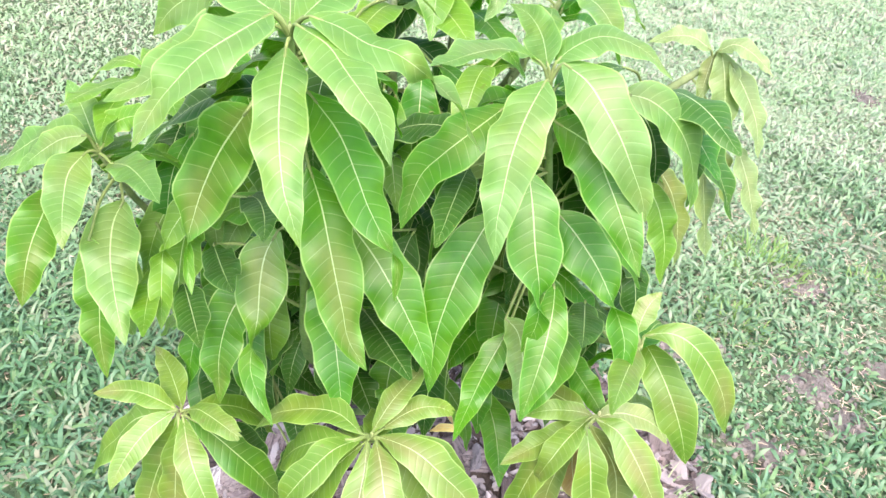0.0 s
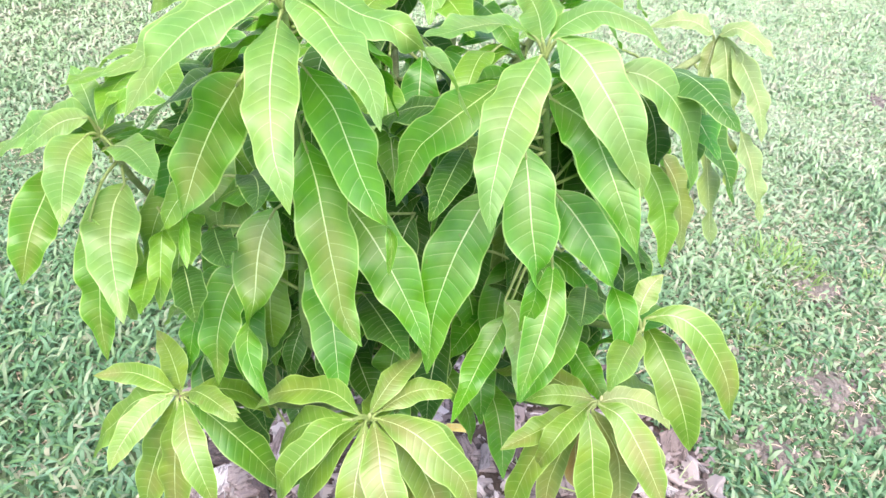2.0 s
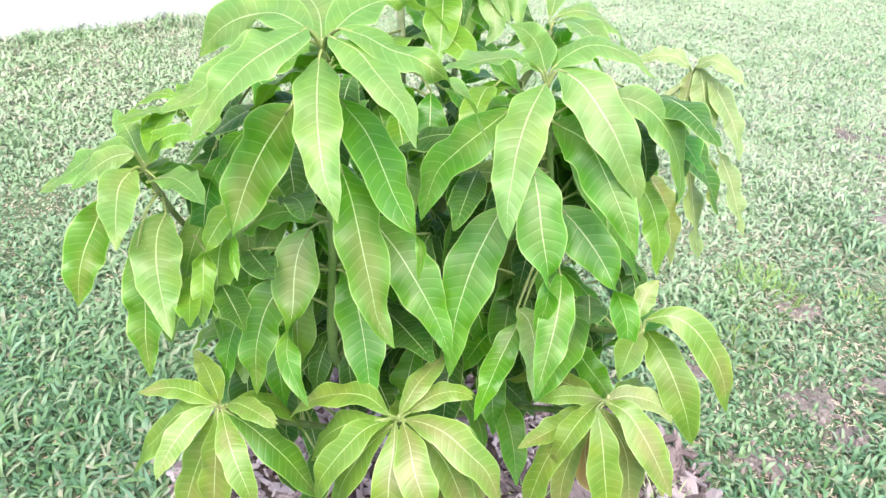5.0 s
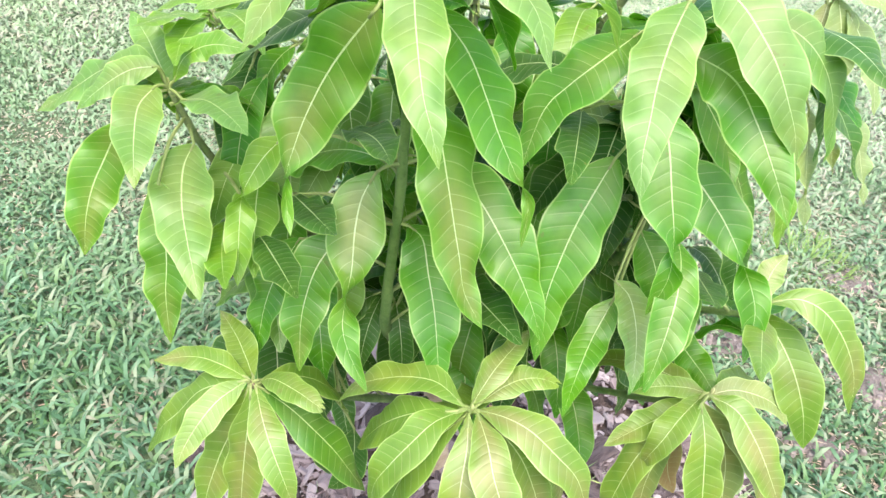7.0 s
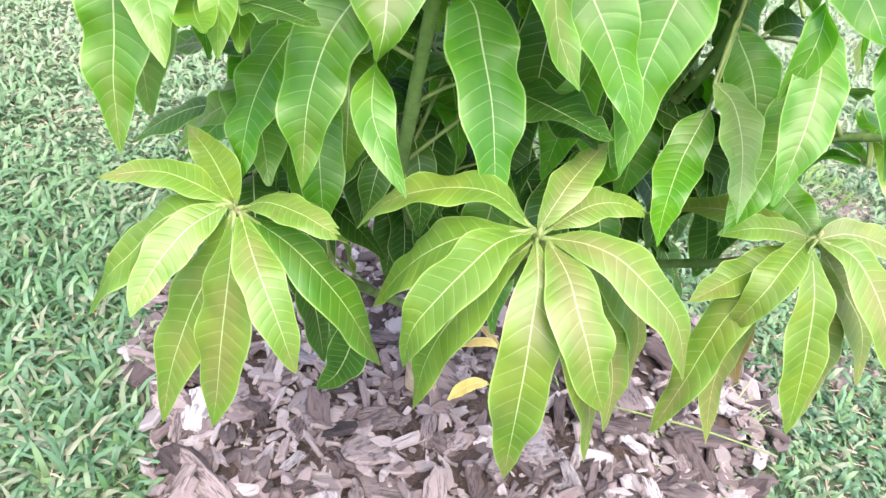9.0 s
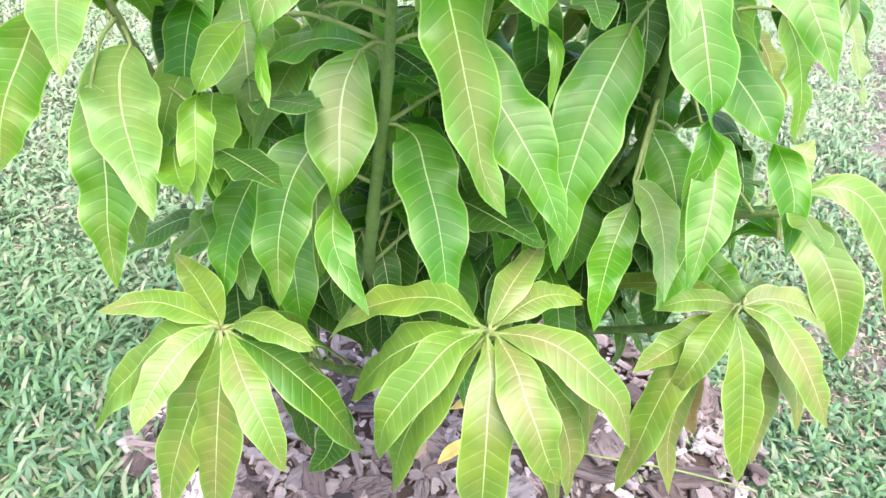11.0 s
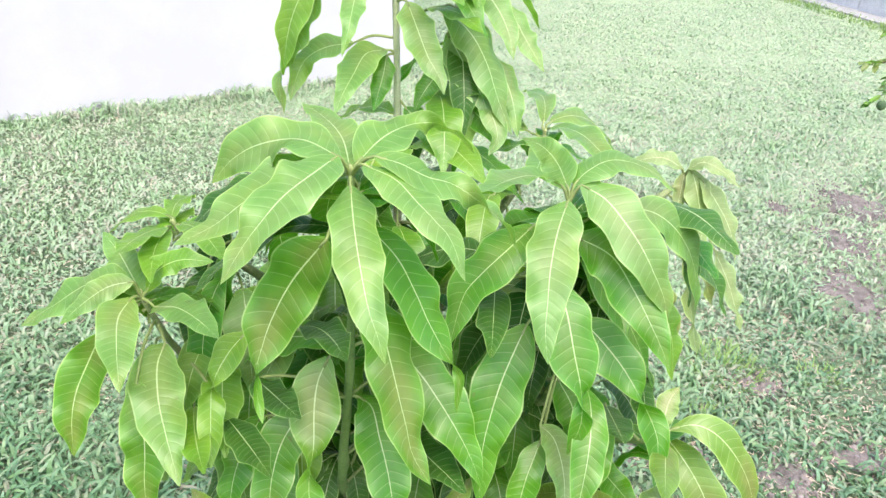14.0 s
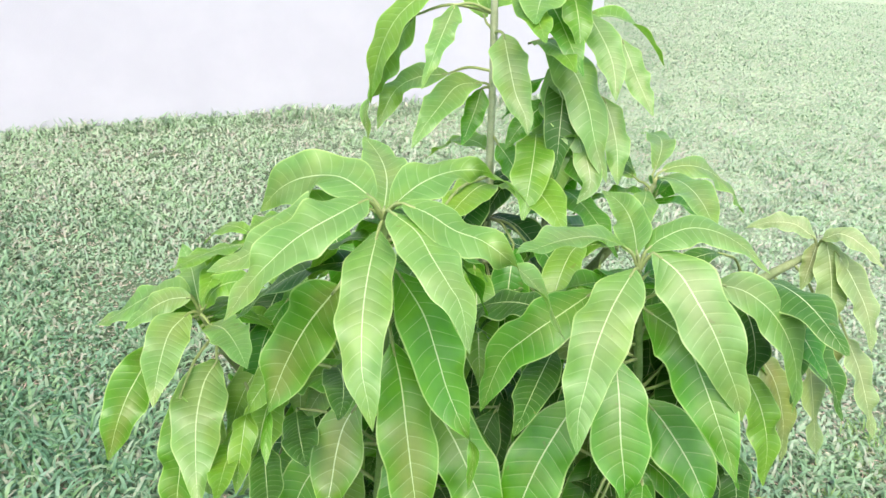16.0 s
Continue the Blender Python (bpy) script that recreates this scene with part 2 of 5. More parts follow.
def wall_material():
    m, n, l, p = nodes_of("white_stucco")
    a = noise_of(n, l, 2.0, 4.0, 0.6)
    b = noise_of(n, l, 140.0, 4.0, 0.6)
    col = blend(n, l, span(n, l, a, 0.3, 0.7), (0.419, 0.413, 0.443), (0.451, 0.445, 0.473))
    l.new(col, p.inputs["Base Color"])
    p.inputs["Roughness"].default_value = 0.85
    bump_to(n, l, p, b, 0.25, 0.004)
    return m


def chip_material(name, low, high):
    m, n, l, p = nodes_of(name)
    info = n.new("ShaderNodeObjectInfo")
    tc = n.new("ShaderNodeTexCoord")
    stretch = n.new("ShaderNodeMapping")
    stretch.inputs["Scale"].default_value = (0.45, 2.0, 1.0)
    l.new(maths(n, l, "MULTIPLY", info.outputs["Random"], 50.0), stretch.inputs["Location"])
    l.new(tc.outputs["Object"], stretch.inputs[0])
    a = noise_of(n, l, 1.7, 5.0, 0.68, stretch.outputs[0])
    b = noise_of(n, l, 4.2, 4.0, 0.7, stretch.outputs[0])
    tone = maths(n, l, "ADD", maths(n, l, "MULTIPLY", info.outputs["Random"], 0.75), maths(n, l, "MULTIPLY", a, 0.6))
    col = blend(n, l, span(n, l, tone, 0.25, 1.05), low, high)
    col = blend(n, l, span(n, l, b, 0.48, 0.62, 0.0, 0.75), col, tuple(x * 0.45 for x in low))
    l.new(col, p.inputs["Base Color"])
    p.inputs["Roughness"].default_value = 0.9
    bump_to(n, l, p, maths(n, l, "ADD", a, b), 1.0, 0.006)
    return m


GROUND = ground_material()
SOIL = soil_material("dark_bed_soil", (0.06, 0.04, 0.032), (0.13, 0.09, 0.075))
BARE = soil_material("bare_earth", (0.16, 0.13, 0.118), (0.30, 0.255, 0.235))
STUCCO = wall_material()
CHIPS = [chip_material("bark_chip_brown", (0.090, 0.064, 0.064), (0.33, 0.262, 0.258)),
         chip_material("bark_chip_grey", (0.19, 0.162, 0.172), (0.52, 0.470, 0.480)),
         chip_material("bark_chip_dark", (0.042, 0.030, 0.031), (0.16, 0.118, 0.116))]
CONCRETE = soil_material("pale_concrete", (0.40, 0.385, 0.375), (0.50, 0.485, 0.475))


# ---- mesh helpers ----
def mesh_object(name, verts, faces, material, parent=None, smooth=True, uvs=None):
    me = bpy.data.meshes.new(name)
    me.from_pydata(verts, [], faces)
    if uvs is not None:
        layer = me.uv_layers.new(name="blade")
        for lp in me.loops:
            layer.data[lp.index].uv = uvs[lp.vertex_index]
    me.polygons.foreach_set("use_smooth", [smooth] * len(me.polygons))
    me.materials.append(material)
    ob = new(name, me)
    if parent is not None:
        ob.parent = parent
    return ob


def part(name, bm, material, parent, label=""):
    me = bpy.data.meshes.new(name)
    bm.to_mesh(me)
    bm.free()
    me.materials.append(material)
    ob = new(name, me)
    ob.parent = parent
    return tagged(ob, label)


def smooth_line(points, steps):
    """A Catmull-Rom line through the points."""
    q = [Vector(p) for p in points]
    q = [q[0] * 2 - q[1]] + q + [q[-1] * 2 - q[-2]]
    out = []
    for k in range(1, len(q) - 2):
        for j in range(steps):
            t = j / steps
            a, b, c, d = q[k - 1], q[k], q[k + 1], q[k + 2]
            out.append(0.5 * (2 * b + (c - a) * t + (2 * a - 5 * b + 4 * c - d) * t * t + (3 * b - a - 3 * c + d) * t ** 3))
    out.append(q[-2])
    return out


def tube_data(line, radii, sides=10, rough=0.0, ring_every=0):
    verts, faces = [], []
    n = len(line)
    ref = Vector((0.31, 0.9, 0.2)).normalized()
    for k, c in enumerate(line):
        t = (line[min(k + 1, n - 1)] - line[max(k - 1, 0)]).normalized()
        u = t.cross(ref).normalized()
        v = t.cross(u)
        f = k / (n - 1) * (len(radii) - 1)
        i = min(int(f), len(radii) - 2)
        r = radii[i] * (1 - f + i) + radii[i + 1] * (f - i)
        if ring_every and k % ring_every == 0:
            r *= 1.14
        for s in range(sides):
            a = 2 * math.pi * s / sides
            rr = r * (1 + rough * noise.noise(c * 40 + Vector((math.cos(a), math.sin(a), 0)) * 1.5))
            verts.append(c + (u * math.cos(a) + v * math.sin(a)) * rr)
    for k in range(n - 1):
        for s in range(sides):
            a, b = k * sides + s, k * sides + (s + 1) % sides
            faces.append((a, b, b + sides, a + sides))
    faces.append(tuple(range(sides))[::-1])
    faces.append(tuple(range((n - 1) * sides, n * sides)))
    return verts, faces


def tube(name, points, radii, material, parent, steps=8, sides=10, rough=0.12, ring_every=0, label=""):
    v, f = tube_data(smooth_line(points, steps), radii, sides, rough, ring_every)
    return tagged(mesh_object(name, v, f, material, parent), label)


# ---- setting ----
BED = (0.08, 1.06)          # middle of the mulched ring round the tree


def bed_radius(angle):
    return 0.57 + 0.05 * math.sin(3 * angle + 0.6) + 0.03 * math.sin(7 * angle)


def in_bed(x, y, grow=0.0):
    dx, dy = x - BED[0], y - BED[1]
    return math.hypot(dx, dy) < bed_radius(math.atan2(dy, dx)) + grow


def swell(x, y):
    """Gentle unevenness of the ground."""
    far = min(1.0, max(0.0, (math.hypot(x - 0.08, y - 1.06) - 0.5) / 1.0))
    return 0.012 * far * noise.noise(Vector((x * 0.9, y * 0.9, 0.3)))


def build_ground():
    xs = sorted(set([-60, -30, -15, -8] + [-5 + 0.25 * k for k in range(49)] + [9, 12, 18, 30, 60]))
    ys = sorted(set([-60, -30, -12, -5] + [-2 + 0.25 * k for k in range(53)] + [13, 16, 24, 40, 80]))
    verts = [(x, y, swell(x, y) if -5 <= x <= 7 and -2 <= y <= 11 else 0.0) for y in ys for x in xs]
    w = len(xs)
    faces = [(j * w + i, j * w + i + 1, (j + 1) * w + i + 1, (j + 1) * w + i) for j in range(len(ys) - 1) for i in range(w - 1)]
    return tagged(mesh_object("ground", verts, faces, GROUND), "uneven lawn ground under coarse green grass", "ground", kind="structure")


build_ground()

BARE_SPOTS = [(2.2, 3.3, 0.26, 0.34), (1.75, 2.48, 0.18, 0.28), (1.95, 2.9, 0.2, 0.26), (1.81, 3.25, 0.10, 0.10), (1.16, 1.92, 0.13, 0.10), (1.30, 1.59, 0.16, 0.09),
              (1.07, 1.52, 0.12, 0.11), (0.75, 1.60, 0.13, 0.07), (0.87, 1.29, 0.12, 0.08), (1.12, 1.40, 0.09, 0.07)]
THIN_SPOTS = [(-1.5, 2.26, 0.34, 0.10), (-1.45, 2.63, 0.24, 0.12), (-2.04, 2.51, 0.32, 0.12), (-2.1, 3.48, 0.24, 0.10), (-1.9, 3.1, 0.2, 0.12), (1.45, 2.1, 0.2, 0.14), (1.25, 1.75, 0.14, 0.12), (1.5, 1.85, 0.2, 0.1)]


def bareness(x, y):
    b = 0.0
    for k, (cx, cy, rx, ry) in enumerate(BARE_SPOTS + THIN_SPOTS):
        d = math.hypot((x - cx) / rx, (y - cy) / ry) + 0.6 * noise.noise(Vector((x * 7, y * 7, 1.7)))
        b = max(b, (1.15 - d) * (1.0 if k < len(BARE_SPOTS) else 0.5))
    return max(0.0, min(1.0, b * 2.0))


def build_bare_patches():
    for cx, cy, rx, ry in BARE_SPOTS:
        n, rings = 26, 4
        verts, faces = [(cx, cy, swell(cx, cy) + 0.009)], []
        for r in range(1, rings + 1):
            for k in range(n):
                a = 2 * math.pi * k / n
                d = (0.9 + 0.55 * noise.noise(Vector((math.cos(a) * 2.6 + cx * 5, math.sin(a) * 2.6 + cy * 5, 0))) + 0.25 * noise.noise(Vector((math.cos(a) * 7 + cx * 5, math.sin(a) * 7, cy)))) * r / rings
                x, y = cx + math.cos(a) * rx * d * 0.7, cy + math.sin(a) * ry * d * 0.7
                verts.append((x, y, swell(x, y) + 0.005 * (1 - (r / rings) ** 2) - (0.006 if r == rings else 0.0) + 0.003 * noise.noise(Vector((x * 30, y * 30, 2)))))
        faces += [(0, 1 + k, 1 + (k + 1) % n) for k in range(n)]
        for r in range(rings - 1):
            for k in range(n):
                p, q = 1 + r * n + k, 1 + r * n + (k + 1) % n
                faces.append((p, p + n, q + n, q))
        tagged(mesh_object("bare_soil", verts, faces, BARE), "worn patch of bare pinkish soil in the lawn", "soil", kind="structure")


build_bare_patches()


def build_blades(name, boxes, length, width, material, label, seed, stem_up=(15, 70), bare_power=1.0, segments=2):
    """One mesh of separate bent blades, scattered over the boxes (x0, x1, y0, y1, blades to the square metre)."""
    g = random.Random(seed)
    verts, faces = [], []
    for x0, x1, y0, y1, density in boxes:
        for _ in range(int((x1 - x0) * (y1 - y0) * density)):
            x, y = g.uniform(x0, x1), g.uniform(y0, y1)
            if in_bed(x, y, 0.03 * g.random() - 0.05) or behind_wall(x, y):
                continue
            if g.random() < bareness(x, y) * bare_power * 0.70:
                continue
            clump = 0.65 + 0.7 * noise.noise(Vector((x * 3.1, y * 3.1, 0)))
            lush = 1.0 + 0.7 * max(0.0, min(1.0, (-0.25 - x) * 2.0)) * max(0.0, min(1.0, (1.9 - y) * 1.6))
            ln = length * lush * g.uniform(0.5, 1.25) * max(0.45, min(1.3, clump + 0.35))
            wd = width * g.uniform(0.7, 1.2) * 0.5
            a = g.uniform(0, 2 * math.pi)
            e = radians(g.uniform(*stem_up))
            ca, sa = math.cos(a), math.sin(a)
            px, py, pz = x, y, swell(x, y) - 0.004
            side = a + math.pi / 2 + g.uniform(-0.5, 0.5)
            sx, sy = math.cos(side) * wd, math.sin(side) * wd
            i = len(verts)
            for k in range(segments + 1):
                f = k / segments
                s = 1.0 - 0.25 * f if k < segments else 0.0
                if k < segments:
                    verts.append((px - sx * s, py - sy * s, pz))
                    verts.append((px + sx * s, py + sy * s, pz + wd * 0.5))
                else:
                    verts.append((px, py, pz))
                st = ln / segments
                px, py, pz = px + ca * math.cos(e) * st, py + sa * math.cos(e) * st, max(0.002, pz + math.sin(e) * st)
                e -= radians(g.uniform(15, 55))
            for k in range(segments - 1):
                b = i + 2 * k
                faces.append((b, b + 1, b + 3, b + 2))
            b = i + 2 * (segments - 1)
            faces.append((b, b + 1, b + 2))
    ob = mesh_object(name, verts, faces, material)
    return tagged(ob, label, "grass", kind="stuff")


WALL_A, WALL_B = Vector((-7.0, 1.18, 0)), Vector((0.03, 5.60, 0))
WALL_WAY = (WALL_B - WALL_A).normalized()
WALL_BACK = Vector((-WALL_WAY.y, WALL_WAY.x, 0))


def behind_wall(x, y):
    d = Vector((x, y, 0)) - WALL_A
    return d.dot(WALL_BACK) > -0.01 and d.dot(WALL_WAY) < (WALL_B - WALL_A).length + 0.02


def box_data(origin, along, back, length, depth, z0, z1):
    p = [origin, origin + along * length, origin + along * length + back * depth, origin + back * depth]
    verts = [(q.x, q.y, z) for z in (z0, z1) for q in p]
    return verts, [(3, 2, 1, 0), (4, 5, 6, 7), (0, 1, 5, 4), (1, 2, 6, 5), (2, 3, 7, 6), (3, 0, 4, 7)]


def build_house():
    house = tagged(new("house"), "plain white stucco house wall beyond the lawn", "house", kind="structure")
    house.location = WALL_B
    base = -Vector(WALL_B)
    length = (WALL_B - WALL_A).length
    v, f = box_data(WALL_A + base, WALL_WAY, WALL_BACK, length, 0.2, -0.1, 3.0)
    mesh_object("wall", v, f, STUCCO, house, False)
    v, f = box_data(WALL_B + base + WALL_BACK * 0.2, WALL_BACK, -WALL_WAY, 5.0, 0.2, -0.1, 3.0)
    mesh_object("wall", v, f, STUCCO, house, False)
    v, f = box_data(WALL_A + base - WALL_BACK * 0.35, WALL_WAY, WALL_BACK, length + 0.35, 5.9, 3.0, 3.12)
    mesh_object("roof", v, f, CONCRETE, house, False)


build_house()


# ---- the mango tree ----
tree = tagged(new("mango_tree"), "young bushy mango tree with long drooping green leaves in bark mulch", "tree")


def profile(t):
    k = max(0.0, (t - 0.60) / 0.40)
    h = max(0.0, (0.34 - t) / 0.34)
    return 1.03 * (4 * t * (1 - t)) ** 0.42 * (1 - 0.68 * k * k * (3 - 2 * k)) * (1 - 0.50 * h * h) if 0 < t < 1 else 0.0


def leaf(x, y, z, heading, bend, rise, droop, length, width, material=None, roll=0.0, twist=0.0, ripple=1.0, label="", parent=None, cut=1.0):
    """A leaf that leaves its shoot at (x, y, z) with that heading and rise (degrees), arches over by droop and bends sideways by bend."""
    material = material or MATURE
    g = random.Random(int(abs(x * 7919 + y * 104729 + z * 1299709 + heading * 31) * 1000) % 1000003)
    n, m, stalk = 36, 4, 0.06
    at, p = [], Vector((x, y, z))
    for k in range(n + 1):
        s = k / n
        a = radians(heading + bend * s)
        e = radians(rise - droop * (1 - (1 - s) ** 2))
        t = Vector((math.cos(e) * math.cos(a), math.cos(e) * math.sin(a), math.sin(e)))
        side = Vector((math.sin(a), -math.cos(a), 0))
        at.append((p.copy(), t, side, side.cross(t)))
        p = p + t * (length / n)
    verts, uvs, faces = [], [], []
    fold = radians(g.uniform(3, 15))
    curl = g.uniform(0.0, 0.26)
    f1, f2, h1, h2 = g.uniform(3.4, 6.0), g.uniform(3.4, 6.0), g.uniform(0, 6.28), g.uniform(0, 6.28)
    amp = ripple * g.uniform(0.05, 0.12)
    first = int(stalk * n)
    last = first + int((n - first) * cut)
    for k in range(first, last + 1):
        q = (k - first) / (n - first)
        c, t, side, up = at[k]
        ang = radians(roll + twist * q * q)
        su, sv = side * math.cos(ang) + up * math.sin(ang), up * math.cos(ang) - side * math.sin(ang)
        half = max(0.0006, profile(0.015 + 0.98 * q) * width * 0.5)
        for j in range(-m, m + 1):
            u = j / m
            fq, hq = (f1, h1) if u < 0 else (f2, h2)
            au = abs(u)
            wave = amp * width * math.sin(fq * q * 6.28 * 0.62 + hq) * au ** 1.6 * math.sin(math.pi * q) ** 0.5
            edge = 1.0 + 0.065 * math.sin(fq * 0.55 * q * 6.28 + hq * 2) * au
            lift = half * (au * math.sin(fold) - curl * au * au)
            torn = t * (length * g.uniform(-0.05, 0.05)) if cut < 1 and k == last else Vector((0, 0, 0))
            verts.append(c + torn + su * (u * half * math.cos(fold) * edge) + sv * (lift + wave))
            uvs.append((0.5 + 0.5 * u, q))
    w = 2 * m + 1
    for k in range(last - first):
        for j in range(w - 1):
            faces.append((k * w + j, k * w + j + 1, (k + 1) * w + j + 1, (k + 1) * w + j))
    if parent != "pool":
        ob = tagged(mesh_object("leaf", verts, faces, material, parent or tree, True, uvs), label)
    line = [at[k][0] for k in range(first + 2)]
    if parent is None or parent == "pool":
        start = at[0][0]
        foot = min(STEMS, key=lambda q: (q - start).length_squared)
        gap = (foot - start).length
        if gap > 0.012:
            knee = foot.lerp(start, 0.55) + Vector((0, 0, 0.12 * gap))
            line = smooth_line([foot, knee, start], 4)[:-1] + line
    v, f = tube_data(line, [0.0021, 0.0017, 0.0014], 6)
    if parent == "pool":
        for key, vs, fs, us in ((material, verts, faces, uvs), (PETIOLE, v, f, [(0.5, 0.5)] * len(v))):
            pv, pf, pu = POOL.setdefault(key.name, (key, [], [], []))[1:]
            base = len(pv)
            pv.extend(vs)
            pf.extend(tuple(base + q for q in face) for face in fs)
            pu.extend(us)
        return None
    mesh_object("petiole", v, f, PETIOLE, ob)
    return ob


def outline(q, tail, young):
    """Half width of a blade along its length: rounded towards the stalk, drawn out to a narrow tip; a young one tapers to both ends."""
    if young:
        rise = math.sin(math.pi / 2 * min(1.0, (q + 0.012) / 0.40)) ** 0.95
    else:
        rise = math.sin(math.pi / 2 * min(1.0, (q + 0.012) / 0.25)) ** 0.85
    k = max(0.0, (q - (0.54 if young else 0.46)) / (0.46 if young else 0.54))
    return rise * (1 - k ** tail) * (1 - 0.22 * k * (1 - k)) + 0.006


def blade(points, width, material, roll=0.0, twist=0.0, start=0.55, young=False, cut=1.0):
    """A leaf whose midrib runs through the points, turned by roll about it, and by twist more from start on to the tip."""
    line = smooth_line(points, 12)
    way = [0.0]
    for a, b in zip(line, line[1:]):
        way.append(way[-1] + (b - a).length)
    total = way[-1]
    g = random.Random(int(abs(line[0].x * 7919 + line[0].y * 104729 + line[-1].z * 1299709) * 1000) % 1000003)
    n, m = 34, 4
    at, i = [], 0
    for k in range(n + 1):
        d = total * k / n
        while i < len(way) - 2 and way[i + 1] < d:
            i += 1
        at.append(line[i].lerp(line[i + 1], (d - way[i]) / max(1e-9, way[i + 1] - way[i])))
    heading = Vector((at[-1].x - at[0].x, at[-1].y - at[0].y, 0))
    if heading.length < 0.35 * total:
        out = Vector((sum(p.x for p in at) / (n + 1) - 0.02, sum(p.y for p in at) / (n + 1) - 1.1, 0)).normalized()
        heading += out * (0.35 * total - heading.length)
    heading.normalize()
    side = Vector((heading.y, -heading.x, 0))
    tail = g.uniform(1.6, 2.1) if young else g.uniform(1.3, 1.9)
    fold, curl = radians(g.uniform(4, 13)), g.uniform(0.05, 0.24)
    waves = [(g.uniform(2.2, 3.6), g.uniform(0, 6.28), g.uniform(3.8, 6.0), g.uniform(0, 6.28)) for _ in range(2)]
    amp = (0.6 if young else 1.0) * g.uniform(0.06, 0.11)
    last = int(n * cut)
    verts, uvs, faces = [], [], []
    for k in range(last + 1):
        q = k / n
        t = (at[min(k + 1, n)] - at[max(k - 1, 0)]).normalized()
        side = (side - t * side.dot(t)).normalized()
        up = side.cross(t)
        e = min(1.0, max(0.0, (q - start) / 0.26))
        ang = radians(roll + twist * e * e * (3 - 2 * e))
        su, sv = side * math.cos(ang) + up * math.sin(ang), up * math.cos(ang) - side * math.sin(ang)
        half = outline(q, tail, young) * width * 0.475 * (1 - (0.58 * math.exp(-((q - start - 0.11) / 0.14) ** 2) if abs(twist) > 100 else 0.0))
        for j in range(-m, m + 1):
            u = j / m
            au = abs(u)
            f1, h1, f2, h2 = waves[0 if u < 0 else 1]
            fade = math.sin(math.pi * min(1.0, q * 1.02)) ** 0.6
            wave = width * au ** 1.7 * fade * (amp * math.sin(f1 * q * 6.28 + h1) + 0.35 * amp * math.sin(f2 * q * 6.28 + h2))
            edge = 1.0 + au * (0.07 * math.sin(f1 * q * 6.28 + h1 + 1.3) + 0.02 * math.sin(f2 * q * 6.28 + h2))
            lift = half * (au * math.sin(fold) - curl * au * au)
            torn = t * (total * g.uniform(-0.04, 0.04)) if cut < 1 and k == last else Vector((0, 0, 0))
            verts.append(at[k] + torn + su * (u * half * math.cos(fold) * edge) + sv * (lift + wave))
            uvs.append((0.5 + 0.5 * u, q))
    w = 2 * m + 1
    for k in range(last):
        for j in range(w - 1):
            faces.append((k * w + j, k * w + j + 1, (k + 1) * w + j + 1, (k + 1) * w + j))
    ob = mesh_object("leaf", verts, faces, material, tree, True, uvs)
    foot = min(STEMS, key=lambda q: (q - at[0]).length_squared)
    gap = (foot - at[0]).length
    run = at[:3]
    if gap > 0.004:
        run = smooth_line([foot, foot.lerp(at[0], 0.55) + Vector((0, 0, 0.12 * gap)), at[0]], 4)[:-1] + run
    v, f = tube_data(run, [0.0021, 0.0018, 0.0012], 6)
    mesh_object("petiole", v, f, PETIOLE, ob)
    return ob


def shoot_tip(x, y, z, size=0.0028, material=None):
    """The small bronze bud at a shoot's end."""
    bm = bmesh.new()
    bmesh.ops.create_icosphere(bm, subdivisions=2, radius=size)
    for v in bm.verts:
        v.co = Vector((v.co.x * 0.7, v.co.y * 0.7, v.co.z * 1.7)) * (1 + 0.25 * noise.noise(v.co * 90))
        v.co += Vector((x, y, z + size * 0.8))
    for f in bm.faces:
        f.smooth = True
    part("bud", bm, material or BUD, tree, "small bronze shoot bud")


STEMS = []
POOL = {}


def stem(name, points, radii, material, steps=8, sides=10, rough=0.2, ring_every=8, label=""):
    """A stem of the tree; its line is kept, for the leaf stalks to start from."""
    STEMS.extend(smooth_line(points, 10))
    return tube(name, points, radii, material, tree, steps, sides, rough, ring_every, label)


# shoots
stem("trunk", [(0.035, 1.115, -0.03), (0.025, 1.11, 0.03), (0.022, 1.108, 0.16), (0.02, 1.105, 0.34), (0.018, 1.10, 0.52)], [0.036, 0.030, 0.028, 0.024, 0.018], TRUNK_TAN, 8, 14, 0.2, 0, label="tan woody trunk base")
stem("leader", [(0.018, 1.10, 0.50), (0.02, 1.09, 0.75), (0.022, 1.078, 1.0), (0.019, 1.075, 1.2), (0.012, 1.072, 1.42), (0.01, 1.07, 1.56)], [0.015, 0.010, 0.006, 0.0046, 0.004, 0.003], STEM_LIGHT, 8, 10, 0.2, 9)
stem("leader", [(0.02, 1.10, 0.6), (0.08, 1.14, 0.85), (0.10, 1.14, 1.1), (0.095, 1.14, 1.4)], [0.009, 0.007, 0.0042, 0.003], STEM_LIGHT, 8, 10, 0.2, 9)
stem("branch", [(0.02, 1.10, 0.30), (-0.02, 0.95, 0.52), (-0.036, 0.80, 0.70), (-0.032, 0.757, 0.80), (-0.020, 0.745, 0.95), (-0.014, 0.732, 1.17)], [0.010, 0.0080, 0.0066, 0.0058, 0.0050, 0.0030], STEM_GREEN, 8, 10, 0.2, 8)
stem("branch", [(0.02, 1.10, 0.34), (0.14, 1.0, 0.58), (0.235, 0.90, 0.78), (0.235, 0.85, 0.93), (0.211, 0.815, 1.11)], [0.0095, 0.0078, 0.0062, 0.0052, 0.0030], STEM_GREEN, 8, 10, 0.2, 8)
